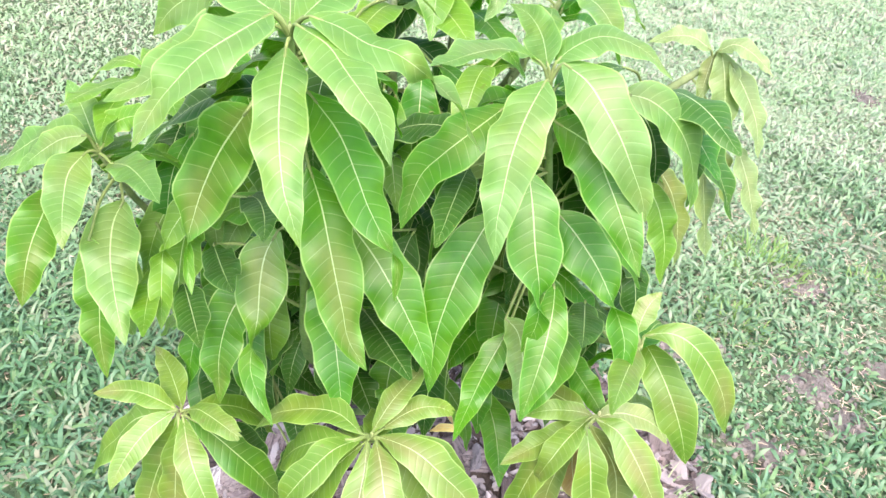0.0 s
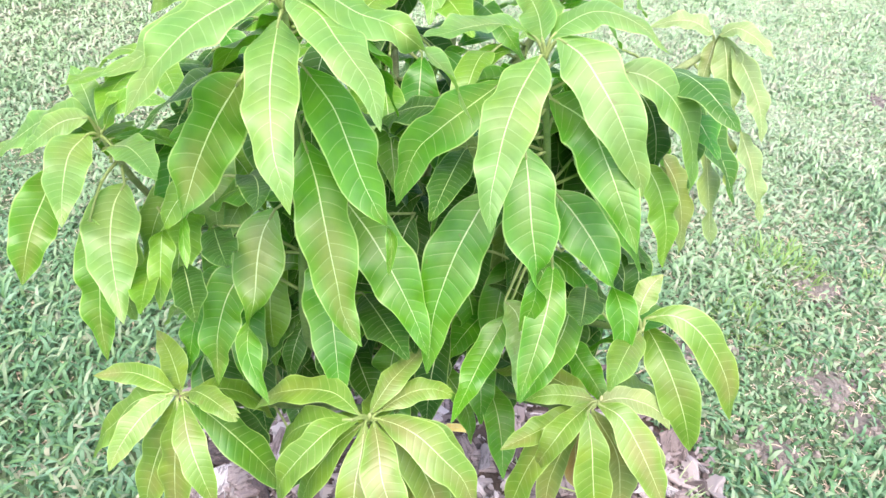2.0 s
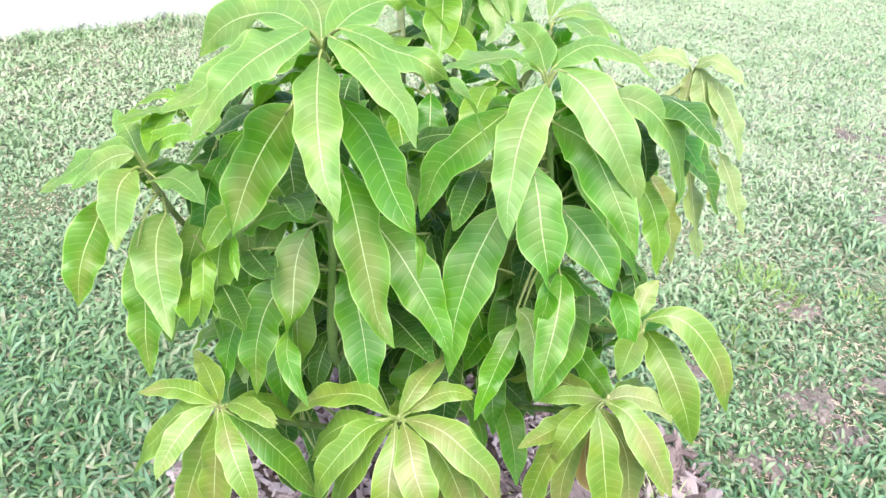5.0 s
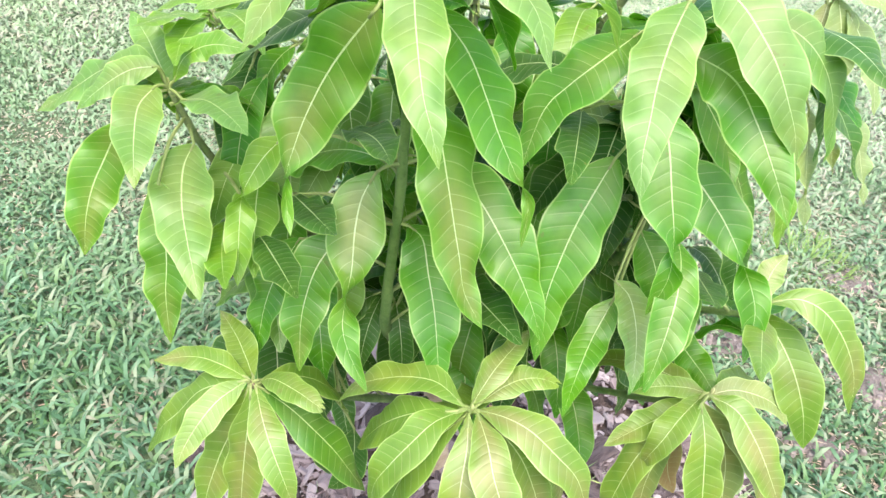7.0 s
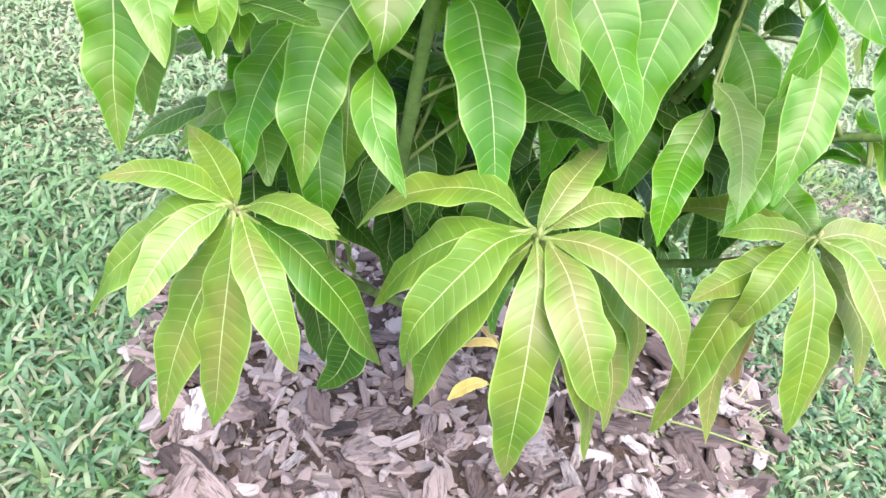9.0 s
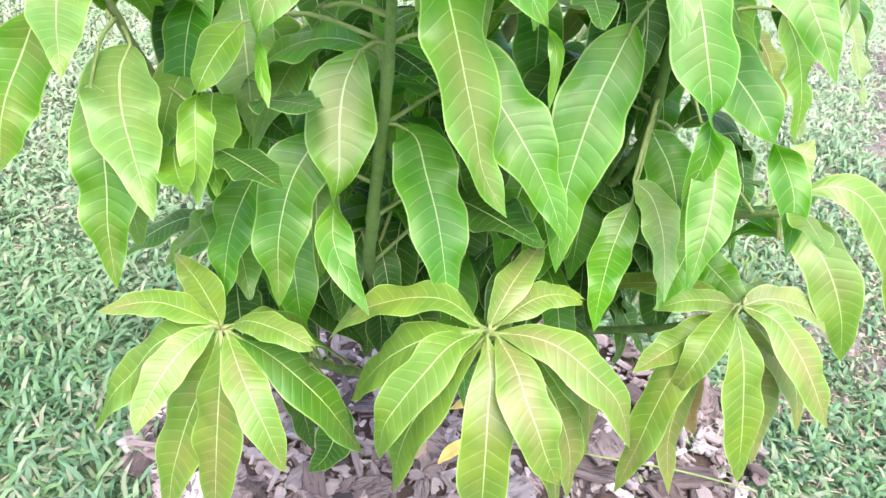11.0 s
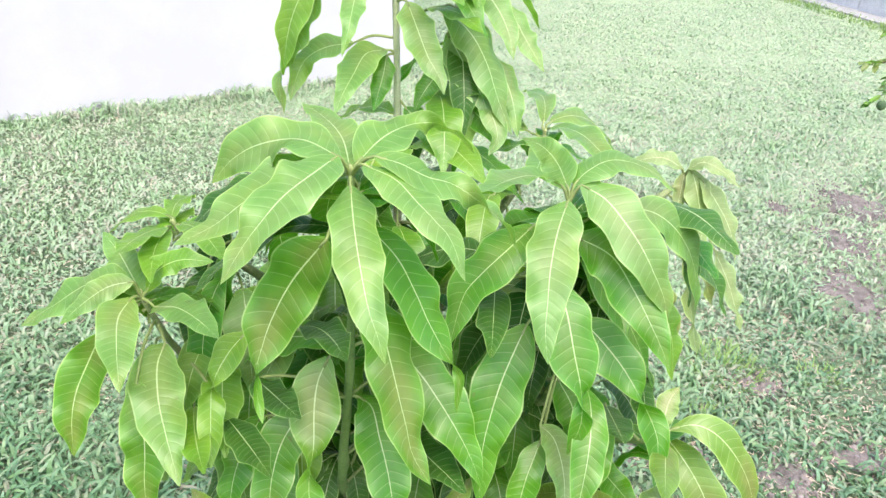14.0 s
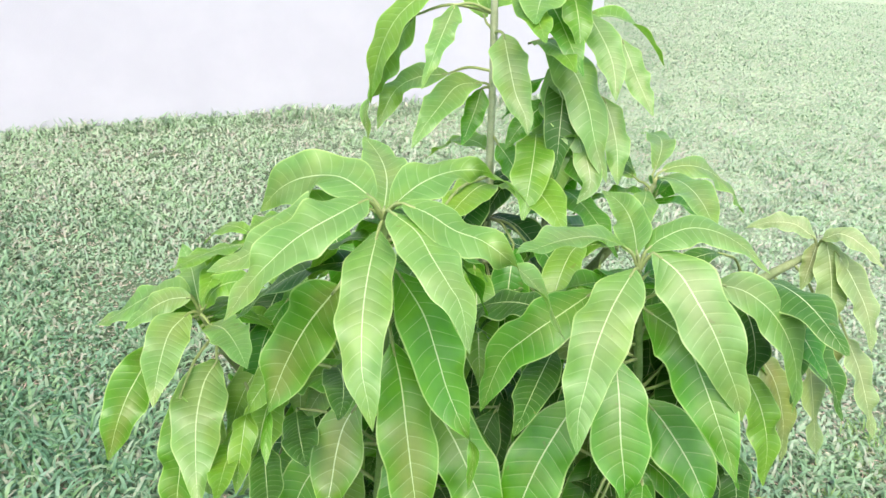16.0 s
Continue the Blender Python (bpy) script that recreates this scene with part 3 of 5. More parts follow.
stem("branch", [(0.0, 1.10, 0.42), (-0.10, 0.98, 0.66), (-0.195, 0.875, 0.80), (-0.235, 0.83, 0.90), (-0.253, 0.80, 0.99)], [0.009, 0.0066, 0.0050, 0.0042, 0.003], STEM_GREY, 8, 10, 0.2, 7)
stem("branch", [(0.03, 1.09, 0.22), (0.05, 0.86, 0.48), (0.066, 0.70, 0.68), (0.068, 0.635, 0.772)], [0.007, 0.0058, 0.0045, 0.0028], STEM_GREEN, 8, 8, 0.2, 7)
stem("branch", [(0.0, 1.09, 0.24), (-0.08, 0.88, 0.48), (-0.14, 0.71, 0.68), (-0.153, 0.656, 0.749)], [0.007, 0.0058, 0.0045, 0.0028], STEM_GREEN, 8, 8, 0.2, 7)
stem("branch", [(0.04, 1.09, 0.26), (0.18, 0.93, 0.50), (0.29, 0.78, 0.66), (0.322, 0.73, 0.732)], [0.007, 0.0052, 0.0042, 0.0028], STEM_GREEN, 8, 8, 0.2, 7)
stem("branch", [(0.04, 1.10, 0.40), (0.20, 0.95, 0.66), (0.32, 0.80, 0.79), (0.356, 0.762, 0.82)], [0.006, 0.005, 0.004, 0.003], STEM_GREEN, 8, 8, 0.2, 7)
stem("branch", [(0.03, 1.09, 0.55), (0.19, 1.05, 0.80), (0.35, 1.06, 0.965), (0.438, 1.083, 1.03)], [0.011, 0.009, 0.007, 0.004], STEM_GREY, 8, 8, 0.2, 7)
stem("branch", [(0.03, 1.09, 0.66), (0.13, 1.11, 0.88), (0.20, 1.115, 1.0), (0.235, 1.12, 1.08)], [0.010, 0.008, 0.006, 0.004], STEM_GREY, 8, 8, 0.2, 7)
stem("branch", [(0.01, 1.09, 0.60), (-0.12, 1.0, 0.86), (-0.25, 0.928, 1.015)], [0.009, 0.007, 0.004], STEM_GREY, 8, 8, 0.2, 7)
stem("branch", [(0.02, 1.11, 0.36), (0.05, 1.25, 0.60), (0.06, 1.36, 0.84)], [0.009, 0.007, 0.0035], STEM_GREY, 8, 8, 0.2, 7)
stem("branch", [(0.02, 1.11, 0.44), (0.16, 1.22, 0.64), (0.27, 1.32, 0.80)], [0.009, 0.007, 0.0035], STEM_GREY, 8, 8, 0.2, 7)
stem("branch", [(0.01, 1.11, 0.40), (-0.09, 1.22, 0.62), (-0.17, 1.30, 0.80)], [0.009, 0.007, 0.0035], STEM_GREY, 8, 8, 0.2, 7)
for spot in ((-0.014, 0.732, 1.175), (0.211, 0.815, 1.115), (-0.253, 0.80, 0.995), (0.068, 0.634, 0.778), (0.322, 0.729, 0.738),
             (0.356, 0.762, 0.823), (0.438, 1.083, 1.033), (0.235, 1.12, 1.083), (-0.252, 0.928, 1.018)):
    shoot_tip(*spot)
for dx, dy in ((0, 0), (0.005, -0.004)):  # a withered flower bud
    shoot_tip(-0.153 + dx, 0.655 + dy, 0.750, 0.0028, WITHERED)

# leaves, shoot by shoot
# tall front shoot
blade([(-0.013, 0.713, 1.169), (-0.007, 0.669, 1.154), (0.000, 0.633, 1.136), (0.009, 0.603, 1.110), (0.017, 0.591, 1.091), (0.024, 0.582, 1.069)], 0.045, PALE)
blade([(-0.025, 0.720, 1.194), (-0.040, 0.695, 1.190), (-0.063, 0.666, 1.180), (-0.079, 0.645, 1.166), (-0.094, 0.631, 1.148), (-0.112, 0.619, 1.119)], 0.055, PALE, roll=12)
blade([(0.000, 0.706, 1.192), (0.028, 0.685, 1.188), (0.046, 0.666, 1.177), (0.063, 0.649, 1.166), (0.076, 0.638, 1.154), (0.088, 0.618, 1.127)], 0.047, PALE)
blade([(0.009, 0.712, 1.198), (0.032, 0.709, 1.193), (0.055, 0.705, 1.183), (0.080, 0.707, 1.175), (0.108, 0.708, 1.155), (0.132, 0.710, 1.130), (0.153, 0.711, 1.090)], 0.056, PALE, roll=-10, twist=-165, start=0.37)
blade([(-0.028, 0.739, 1.176), (-0.065, 0.734, 1.171), (-0.107, 0.720, 1.150), (-0.138, 0.708, 1.128), (-0.174, 0.700, 1.111)], 0.056, PALE, roll=28)
blade([(-0.025, 0.739, 1.186), (-0.061, 0.755, 1.196), (-0.101, 0.765, 1.187), (-0.131, 0.772, 1.168), (-0.155, 0.777, 1.140)], 0.061, PALE, roll=8, twist=60, start=0.3)
blade([(-0.015, 0.735, 1.176), (-0.025, 0.777, 1.189), (-0.044, 0.815, 1.196), (-0.075, 0.859, 1.199)], 0.045, PALE)
blade([(-0.009, 0.734, 1.182), (0.015, 0.754, 1.201), (0.042, 0.770, 1.209), (0.070, 0.783, 1.205), (0.092, 0.790, 1.187), (0.106, 0.796, 1.170)], 0.060, PALE, roll=-12, twist=-165, start=0.45)
# along the front stem
blade([(0.003, 0.700, 1.065), (0.016, 0.683, 1.038), (0.027, 0.663, 1.005), (0.035, 0.649, 0.977), (0.042, 0.638, 0.953), (0.049, 0.627, 0.927), (0.067, 0.618, 0.898)], 0.056, BLUSH)
blade([(0.000, 0.727, 1.123), (0.030, 0.703, 1.101), (0.049, 0.681, 1.074), (0.061, 0.668, 1.052), (0.077, 0.657, 1.026), (0.090, 0.650, 1.004), (0.089, 0.640, 0.969)], 0.055, MATURE, twist=165, start=0.66)
blade([(0.022, 0.754, 0.972), (0.054, 0.729, 0.948), (0.074, 0.712, 0.927), (0.095, 0.695, 0.899), (0.112, 0.681, 0.870), (0.124, 0.670, 0.840)], 0.059, MATURE, roll=-32)
blade([(-0.029, 0.658, 1.143), (-0.062, 0.670, 1.095), (-0.081, 0.668, 1.059), (-0.092, 0.660, 1.030), (-0.098, 0.646, 1.002), (-0.089, 0.620, 0.971)], 0.058, BLUSH, roll=42, twist=-165, start=0.69)
blade([(-0.040, 0.724, 0.970), (-0.050, 0.709, 0.951), (-0.053, 0.692, 0.928), (-0.052, 0.669, 0.899), (-0.055, 0.649, 0.874), (-0.051, 0.631, 0.852), (-0.026, 0.603, 0.818)], 0.056, BLUSH, twist=165, start=0.42)
blade([(-0.068, 0.714, 0.908), (-0.076, 0.707, 0.899), (-0.089, 0.694, 0.880), (-0.097, 0.681, 0.856), (-0.101, 0.668, 0.828), (-0.101, 0.653, 0.780)], 0.051, BLUSH, roll=18)
blade([(-0.011, 0.745, 0.900), (0.004, 0.732, 0.896), (0.013, 0.707, 0.877), (0.021, 0.687, 0.858), (0.026, 0.673, 0.841), (0.032, 0.655, 0.810), (0.036, 0.644, 0.784)], 0.057, MATURE, roll=-8)
blade([(-0.126, 0.770, 0.850), (-0.145, 0.751, 0.820), (-0.157, 0.729, 0.786), (-0.162, 0.700, 0.736)], 0.047, MATURE, roll=2)
blade([(-0.180, 0.850, 0.881), (-0.151, 0.834, 0.872), (-0.123, 0.814, 0.858), (-0.101, 0.800, 0.849)], 0.039, DARK, roll=-44)
# second tall shoot and its stem
blade([(0.206, 0.799, 1.120), (0.190, 0.758, 1.102), (0.180, 0.723, 1.080), (0.176, 0.699, 1.059), (0.173, 0.679, 1.036), (0.176, 0.663, 1.010)], 0.054, PALE)
blade([(0.221, 0.811, 1.134), (0.244, 0.793, 1.126), (0.264, 0.773, 1.107), (0.280, 0.760, 1.087), (0.295, 0.751, 1.061), (0.308, 0.747, 1.036), (0.317, 0.745, 1.009)], 0.057, PALE, roll=-32)
blade([(0.222, 0.813, 1.072), (0.258, 0.788, 1.062), (0.279, 0.759, 1.037), (0.296, 0.736, 1.009), (0.309, 0.721, 0.985), (0.317, 0.712, 0.967)], 0.060, MATURE, roll=-44)
blade([(0.214, 0.815, 1.132), (0.227, 0.822, 1.144), (0.251, 0.829, 1.155), (0.279, 0.829, 1.153), (0.306, 0.822, 1.141), (0.325, 0.814, 1.126)], 0.044, PALE, roll=-25)
blade([(0.199, 0.809, 1.134), (0.185, 0.809, 1.140), (0.163, 0.801, 1.147), (0.138, 0.779, 1.150), (0.120, 0.753, 1.153), (0.104, 0.725, 1.159)], 0.046, PALE, roll=10)
blade([(0.207, 0.810, 1.130), (0.200, 0.846, 1.144), (0.187, 0.875, 1.152), (0.167, 0.899, 1.153)], 0.037, PALE, roll=48)
blade([(0.201, 0.768, 1.039), (0.208, 0.740, 1.015), (0.214, 0.717, 0.986), (0.223, 0.700, 0.948), (0.225, 0.690, 0.912), (0.214, 0.685, 0.874)], 0.058, MATURE, roll=-2, twist=165, start=0.53)
blade([(0.171, 0.766, 0.986), (0.158, 0.750, 0.963), (0.144, 0.732, 0.935), (0.133, 0.715, 0.902), (0.125, 0.698, 0.866), (0.123, 0.676, 0.807)], 0.062, MATURE, roll=24)
blade([(0.173, 0.799, 1.091), (0.144, 0.772, 1.076), (0.116, 0.751, 1.058), (0.097, 0.736, 1.039), (0.084, 0.713, 0.995)], 0.055, MATURE, roll=14)
blade([(0.239, 0.808, 0.967), (0.260, 0.796, 0.952), (0.287, 0.775, 0.926), (0.307, 0.753, 0.899), (0.324, 0.730, 0.869), (0.326, 0.713, 0.848), (0.320, 0.691, 0.820)], 0.060, MATURE, roll=-36, twist=165, start=0.41)
blade([(0.344, 0.880, 0.968), (0.365, 0.872, 0.936), (0.380, 0.862, 0.893), (0.384, 0.849, 0.846)], 0.045, LIME, roll=-18)
blade([(0.285, 0.838, 1.096), (0.315, 0.843, 1.089), (0.344, 0.844, 1.069), (0.367, 0.843, 1.038), (0.381, 0.840, 1.001), (0.386, 0.837, 0.958)], 0.045, PALE, roll=-46)
# lower joint of the second stem
blade([(0.202, 0.759, 0.826), (0.195, 0.748, 0.814), (0.181, 0.722, 0.795), (0.165, 0.678, 0.779), (0.154, 0.640, 0.775)], 0.037, MATURE)
blade([(0.199, 0.760, 0.848), (0.213, 0.749, 0.841), (0.221, 0.730, 0.825), (0.224, 0.710, 0.806), (0.223, 0.680, 0.775)], 0.039, PALE, roll=-6)
blade([(0.276, 0.780, 0.846), (0.268, 0.754, 0.813), (0.250, 0.728, 0.781), (0.227, 0.700, 0.749)], 0.046, MATURE)
blade([(0.282, 0.800, 0.759), (0.301, 0.776, 0.746), (0.322, 0.749, 0.733), (0.333, 0.730, 0.721)], 0.037, MATURE, roll=-48)
blade([(0.229, 0.830, 0.864), (0.246, 0.809, 0.840), (0.254, 0.789, 0.815), (0.259, 0.760, 0.777)], 0.046, MATURE, roll=-40)
# side shoot
blade([(-0.255, 0.790, 1.017), (-0.281, 0.786, 1.012), (-0.308, 0.777, 0.995), (-0.332, 0.769, 0.974)], 0.031, PALE, roll=42)
blade([(-0.262, 0.799, 1.014), (-0.307, 0.803, 1.006), (-0.351, 0.800, 0.978), (-0.393, 0.799, 0.950)], 0.048, PALE, roll=24)
blade([(-0.237, 0.790, 0.985), (-0.204, 0.765, 1.001), (-0.172, 0.733, 1.007), (-0.143, 0.699, 1.008)], 0.045, PALE, roll=-8)
blade([(-0.258, 0.785, 0.999), (-0.261, 0.752, 0.995), (-0.252, 0.716, 0.983), (-0.244, 0.692, 0.971), (-0.239, 0.676, 0.958)], 0.045, PALE, roll=24)
blade([(-0.229, 0.782, 0.942), (-0.230, 0.754, 0.933), (-0.220, 0.717, 0.918), (-0.206, 0.686, 0.900), (-0.194, 0.663, 0.884), (-0.184, 0.645, 0.865)], 0.059, PALE, roll=12)
blade([(-0.280, 0.749, 0.978), (-0.296, 0.739, 0.946), (-0.305, 0.721, 0.923), (-0.302, 0.694, 0.907), (-0.284, 0.651, 0.899)], 0.050, BLUSH, roll=30)
blade([(-0.244, 0.728, 0.931), (-0.237, 0.710, 0.898), (-0.235, 0.695, 0.862), (-0.237, 0.685, 0.831), (-0.236, 0.676, 0.799), (-0.235, 0.671, 0.778)], 0.050, BLUSH)
blade([(-0.252, 0.800, 0.995), (-0.271, 0.825, 1.006), (-0.291, 0.851, 1.018), (-0.318, 0.880, 1.030)], 0.041, PALE, roll=20)
blade([(-0.246, 0.799, 0.999), (-0.233, 0.802, 1.023), (-0.206, 0.802, 1.038), (-0.168, 0.798, 1.039)], 0.033, LIME, roll=-42)
blade([(-0.132, 0.760, 0.974), (-0.150, 0.746, 0.956), (-0.164, 0.728, 0.931), (-0.165, 0.711, 0.906), (-0.162, 0.679, 0.857)], 0.045, LIME, twist=-165, start=0.33)
# low front shoot
blade([(0.060, 0.626, 0.790), (0.036, 0.635, 0.806), (0.014, 0.638, 0.808), (-0.012, 0.639, 0.802), (-0.041, 0.639, 0.787), (-0.060, 0.635, 0.763)], 0.042, YOUNG, roll=4, young=True)
blade([(0.068, 0.640, 0.777), (0.079, 0.654, 0.795), (0.091, 0.672, 0.805), (0.120, 0.719, 0.810)], 0.030, YOUNG, young=True)
blade([(0.076, 0.645, 0.775), (0.095, 0.662, 0.780), (0.115, 0.674, 0.783), (0.136, 0.679, 0.781), (0.160, 0.678, 0.771)], 0.029, YOUNG, roll=-18, young=True, cut=0.94)
blade([(0.075, 0.636, 0.775), (0.100, 0.625, 0.782), (0.124, 0.615, 0.779), (0.150, 0.604, 0.762), (0.171, 0.599, 0.741), (0.183, 0.594, 0.715), (0.191, 0.592, 0.690)], 0.045, YOUNG, roll=-14, young=True)
blade([(0.074, 0.628, 0.779), (0.085, 0.595, 0.778), (0.092, 0.571, 0.768), (0.101, 0.557, 0.751), (0.111, 0.550, 0.726), (0.124, 0.550, 0.697)], 0.042, YOUNG, young=True)
blade([(0.065, 0.625, 0.780), (0.067, 0.596, 0.770), (0.065, 0.571, 0.750), (0.065, 0.558, 0.725), (0.066, 0.551, 0.686), (0.071, 0.554, 0.600)], 0.043, YOUNG, young=True)
blade([(0.060, 0.620, 0.791), (0.036, 0.602, 0.793), (0.017, 0.584, 0.782), (-0.000, 0.573, 0.762), (-0.013, 0.568, 0.737), (-0.016, 0.567, 0.701)], 0.042, YOUNG, young=True)
blade([(0.054, 0.615, 0.795), (0.018, 0.615, 0.786), (-0.009, 0.623, 0.759), (-0.028, 0.635, 0.722), (-0.045, 0.652, 0.673)], 0.044, YOUNG, roll=18, young=True)
blade([(0.061, 0.624, 0.777), (0.036, 0.608, 0.757), (0.016, 0.597, 0.726), (0.006, 0.594, 0.703), (-0.001, 0.592, 0.671), (-0.004, 0.591, 0.626)], 0.045, YOUNG, roll=2, young=True)
blade([(0.080, 0.634, 0.773), (0.118, 0.625, 0.731), (0.138, 0.616, 0.692), (0.149, 0.608, 0.656), (0.152, 0.599, 0.611)], 0.046, YOUNG, roll=-24, young=True)
blade([(0.073, 0.640, 0.766), (0.098, 0.635, 0.714), (0.123, 0.631, 0.662), (0.144, 0.627, 0.613), (0.155, 0.618, 0.541)], 0.046, YOUNG, roll=-22, young=True)
blade([(0.087, 0.639, 0.770), (0.116, 0.643, 0.755), (0.147, 0.643, 0.726), (0.166, 0.641, 0.689), (0.175, 0.638, 0.622)], 0.045, YOUNG, roll=-32, young=True)
# low shoot beside it
blade([(-0.154, 0.655, 0.758), (-0.182, 0.659, 0.770), (-0.209, 0.661, 0.774), (-0.250, 0.659, 0.764)], 0.030, YOUNG, roll=14, young=True)
blade([(-0.152, 0.663, 0.751), (-0.168, 0.688, 0.755), (-0.185, 0.711, 0.761), (-0.208, 0.734, 0.769)], 0.032, YOUNG, roll=20, young=True)
blade([(-0.145, 0.661, 0.751), (-0.127, 0.653, 0.764), (-0.100, 0.636, 0.771), (-0.078, 0.624, 0.769), (-0.062, 0.618, 0.764)], 0.029, YOUNG, roll=-12, young=True, cut=0.9)
blade([(-0.145, 0.649, 0.754), (-0.130, 0.618, 0.746), (-0.117, 0.597, 0.734), (-0.105, 0.583, 0.715), (-0.097, 0.576, 0.694), (-0.091, 0.574, 0.673)], 0.034, YOUNG, young=True)
blade([(-0.141, 0.652, 0.750), (-0.112, 0.642, 0.739), (-0.089, 0.636, 0.720), (-0.067, 0.634, 0.691), (-0.051, 0.634, 0.660), (-0.034, 0.637, 0.619)], 0.046, DARKYOUNG, roll=-6, young=True)
blade([(-0.154, 0.652, 0.759), (-0.175, 0.628, 0.754), (-0.189, 0.606, 0.742), (-0.199, 0.588, 0.726), (-0.204, 0.575, 0.712)], 0.032, YOUNG, roll=28, young=True)
blade([(-0.156, 0.649, 0.761), (-0.198, 0.645, 0.746), (-0.225, 0.638, 0.714), (-0.246, 0.635, 0.689), (-0.266, 0.631, 0.649)], 0.044, YOUNG, roll=18, young=True)
blade([(-0.149, 0.646, 0.755), (-0.149, 0.631, 0.729), (-0.152, 0.618, 0.694), (-0.156, 0.608, 0.654), (-0.161, 0.602, 0.607), (-0.167, 0.598, 0.564)], 0.046, YOUNG, roll=4, young=True)
blade([(-0.153, 0.650, 0.751), (-0.166, 0.637, 0.710), (-0.181, 0.629, 0.675), (-0.193, 0.622, 0.640), (-0.203, 0.616, 0.605), (-0.213, 0.607, 0.550)], 0.046, YOUNG, roll=34, young=True)
blade([(-0.118, 0.700, 0.685), (-0.107, 0.707, 0.639), (-0.100, 0.713, 0.590), (-0.093, 0.719, 0.520)], 0.044, DARK, roll=-4, young=True)
blade([(-0.070, 0.760, 0.562), (-0.071, 0.760, 0.511), (-0.085, 0.759, 0.458), (-0.108, 0.761, 0.424)], 0.046, DARK, roll=56, young=True)
# low spreading shoot
blade([(0.311, 0.722, 0.740), (0.284, 0.692, 0.733), (0.268, 0.675, 0.716), (0.259, 0.672, 0.692), (0.256, 0.676, 0.668)], 0.034, YOUNG, young=True)
blade([(0.317, 0.730, 0.734), (0.295, 0.729, 0.740), (0.263, 0.725, 0.741), (0.232, 0.719, 0.734)], 0.026, YOUNG, roll=22, young=True)
blade([(0.316, 0.726, 0.734), (0.343, 0.732, 0.741), (0.369, 0.731, 0.739), (0.391, 0.726, 0.731), (0.405, 0.715, 0.715)], 0.031, OLIVE, roll=-36, young=True)
blade([(0.318, 0.721, 0.740), (0.343, 0.707, 0.738), (0.364, 0.688, 0.718), (0.384, 0.672, 0.688), (0.408, 0.659, 0.644)], 0.046, YOUNG, roll=-24, young=True)
blade([(0.305, 0.706, 0.743), (0.314, 0.684, 0.711), (0.321, 0.669, 0.672), (0.331, 0.658, 0.619), (0.341, 0.653, 0.566)], 0.046, YOUNG, roll=-18, young=True)
blade([(0.309, 0.720, 0.735), (0.282, 0.713, 0.716), (0.245, 0.696, 0.702), (0.211, 0.674, 0.696)], 0.035, YOUNG, roll=8, young=True)
blade([(0.302, 0.718, 0.730), (0.272, 0.693, 0.703), (0.253, 0.682, 0.682), (0.241, 0.671, 0.650), (0.232, 0.662, 0.608), (0.221, 0.657, 0.540)], 0.040, YOUNG, young=True)
blade([(0.301, 0.720, 0.713), (0.284, 0.706, 0.647), (0.278, 0.699, 0.609), (0.279, 0.691, 0.570), (0.292, 0.678, 0.508)], 0.031, OLIVE, young=True)
blade([(0.313, 0.740, 0.683), (0.311, 0.750, 0.623), (0.323, 0.755, 0.562), (0.344, 0.759, 0.511)], 0.045, DRY, roll=-54, young=True)
blade([(0.329, 0.730, 0.726), (0.364, 0.721, 0.689), (0.396, 0.712, 0.650), (0.414, 0.699, 0.591)], 0.045, OLIVE, roll=-36, young=True)
blade([(0.313, 0.720, 0.729), (0.351, 0.710, 0.670), (0.365, 0.700, 0.614), (0.374, 0.689, 0.549)], 0.046, OLIVE, roll=-42, young=True)
# small side shoot
blade([(0.356, 0.764, 0.840), (0.382, 0.761, 0.851), (0.408, 0.753, 0.844), (0.437, 0.744, 0.814), (0.462, 0.740, 0.769), (0.478, 0.740, 0.715)], 0.045, YOUNG, roll=-40, young=True)
blade([(0.367, 0.803, 0.799), (0.381, 0.771, 0.793), (0.399, 0.742, 0.771), (0.420, 0.725, 0.728), (0.439, 0.721, 0.673)], 0.051, YOUNG, roll=-40, young=True)
blade([(0.348, 0.765, 0.842), (0.353, 0.778, 0.857), (0.361, 0.790, 0.868), (0.373, 0.800, 0.876)], 0.028, YOUNG, roll=-16, young=True)
# far pale shoot
blade([(0.443, 1.075, 1.051), (0.452, 1.061, 1.024), (0.460, 1.040, 0.981), (0.462, 1.020, 0.941)], 0.042, FAINT, roll=-6)
blade([(0.457, 1.070, 1.039), (0.482, 1.054, 1.008), (0.503, 1.038, 0.973), (0.513, 1.019, 0.934)], 0.044, FAINT, roll=-12)
blade([(0.437, 1.069, 1.053), (0.455, 1.066, 1.065), (0.480, 1.053, 1.057), (0.503, 1.038, 1.039)], 0.028, FAINT, roll=-32)
blade([(0.431, 1.079, 1.050), (0.405, 1.086, 1.062), (0.376, 1.088, 1.059), (0.351, 1.089, 1.047)], 0.029, FAINT, roll=32)
blade([(0.436, 1.080, 1.043), (0.432, 1.069, 1.024), (0.428, 1.059, 1.005), (0.424, 1.050, 0.989)], 0.023, OLIVE)
blade([(0.490, 1.040, 0.936), (0.511, 1.027, 0.898), (0.527, 1.013, 0.859), (0.540, 1.000, 0.822)], 0.043, FAINT, roll=-8)
blade([(0.455, 1.050, 0.957), (0.472, 1.039, 0.916), (0.486, 1.030, 0.882), (0.498, 1.020, 0.845)], 0.040, OLIVE, roll=-4)
blade([(0.449, 1.050, 0.922), (0.464, 1.041, 0.869), (0.479, 1.032, 0.814), (0.496, 1.020, 0.745)], 0.056, FAINT, roll=-4)
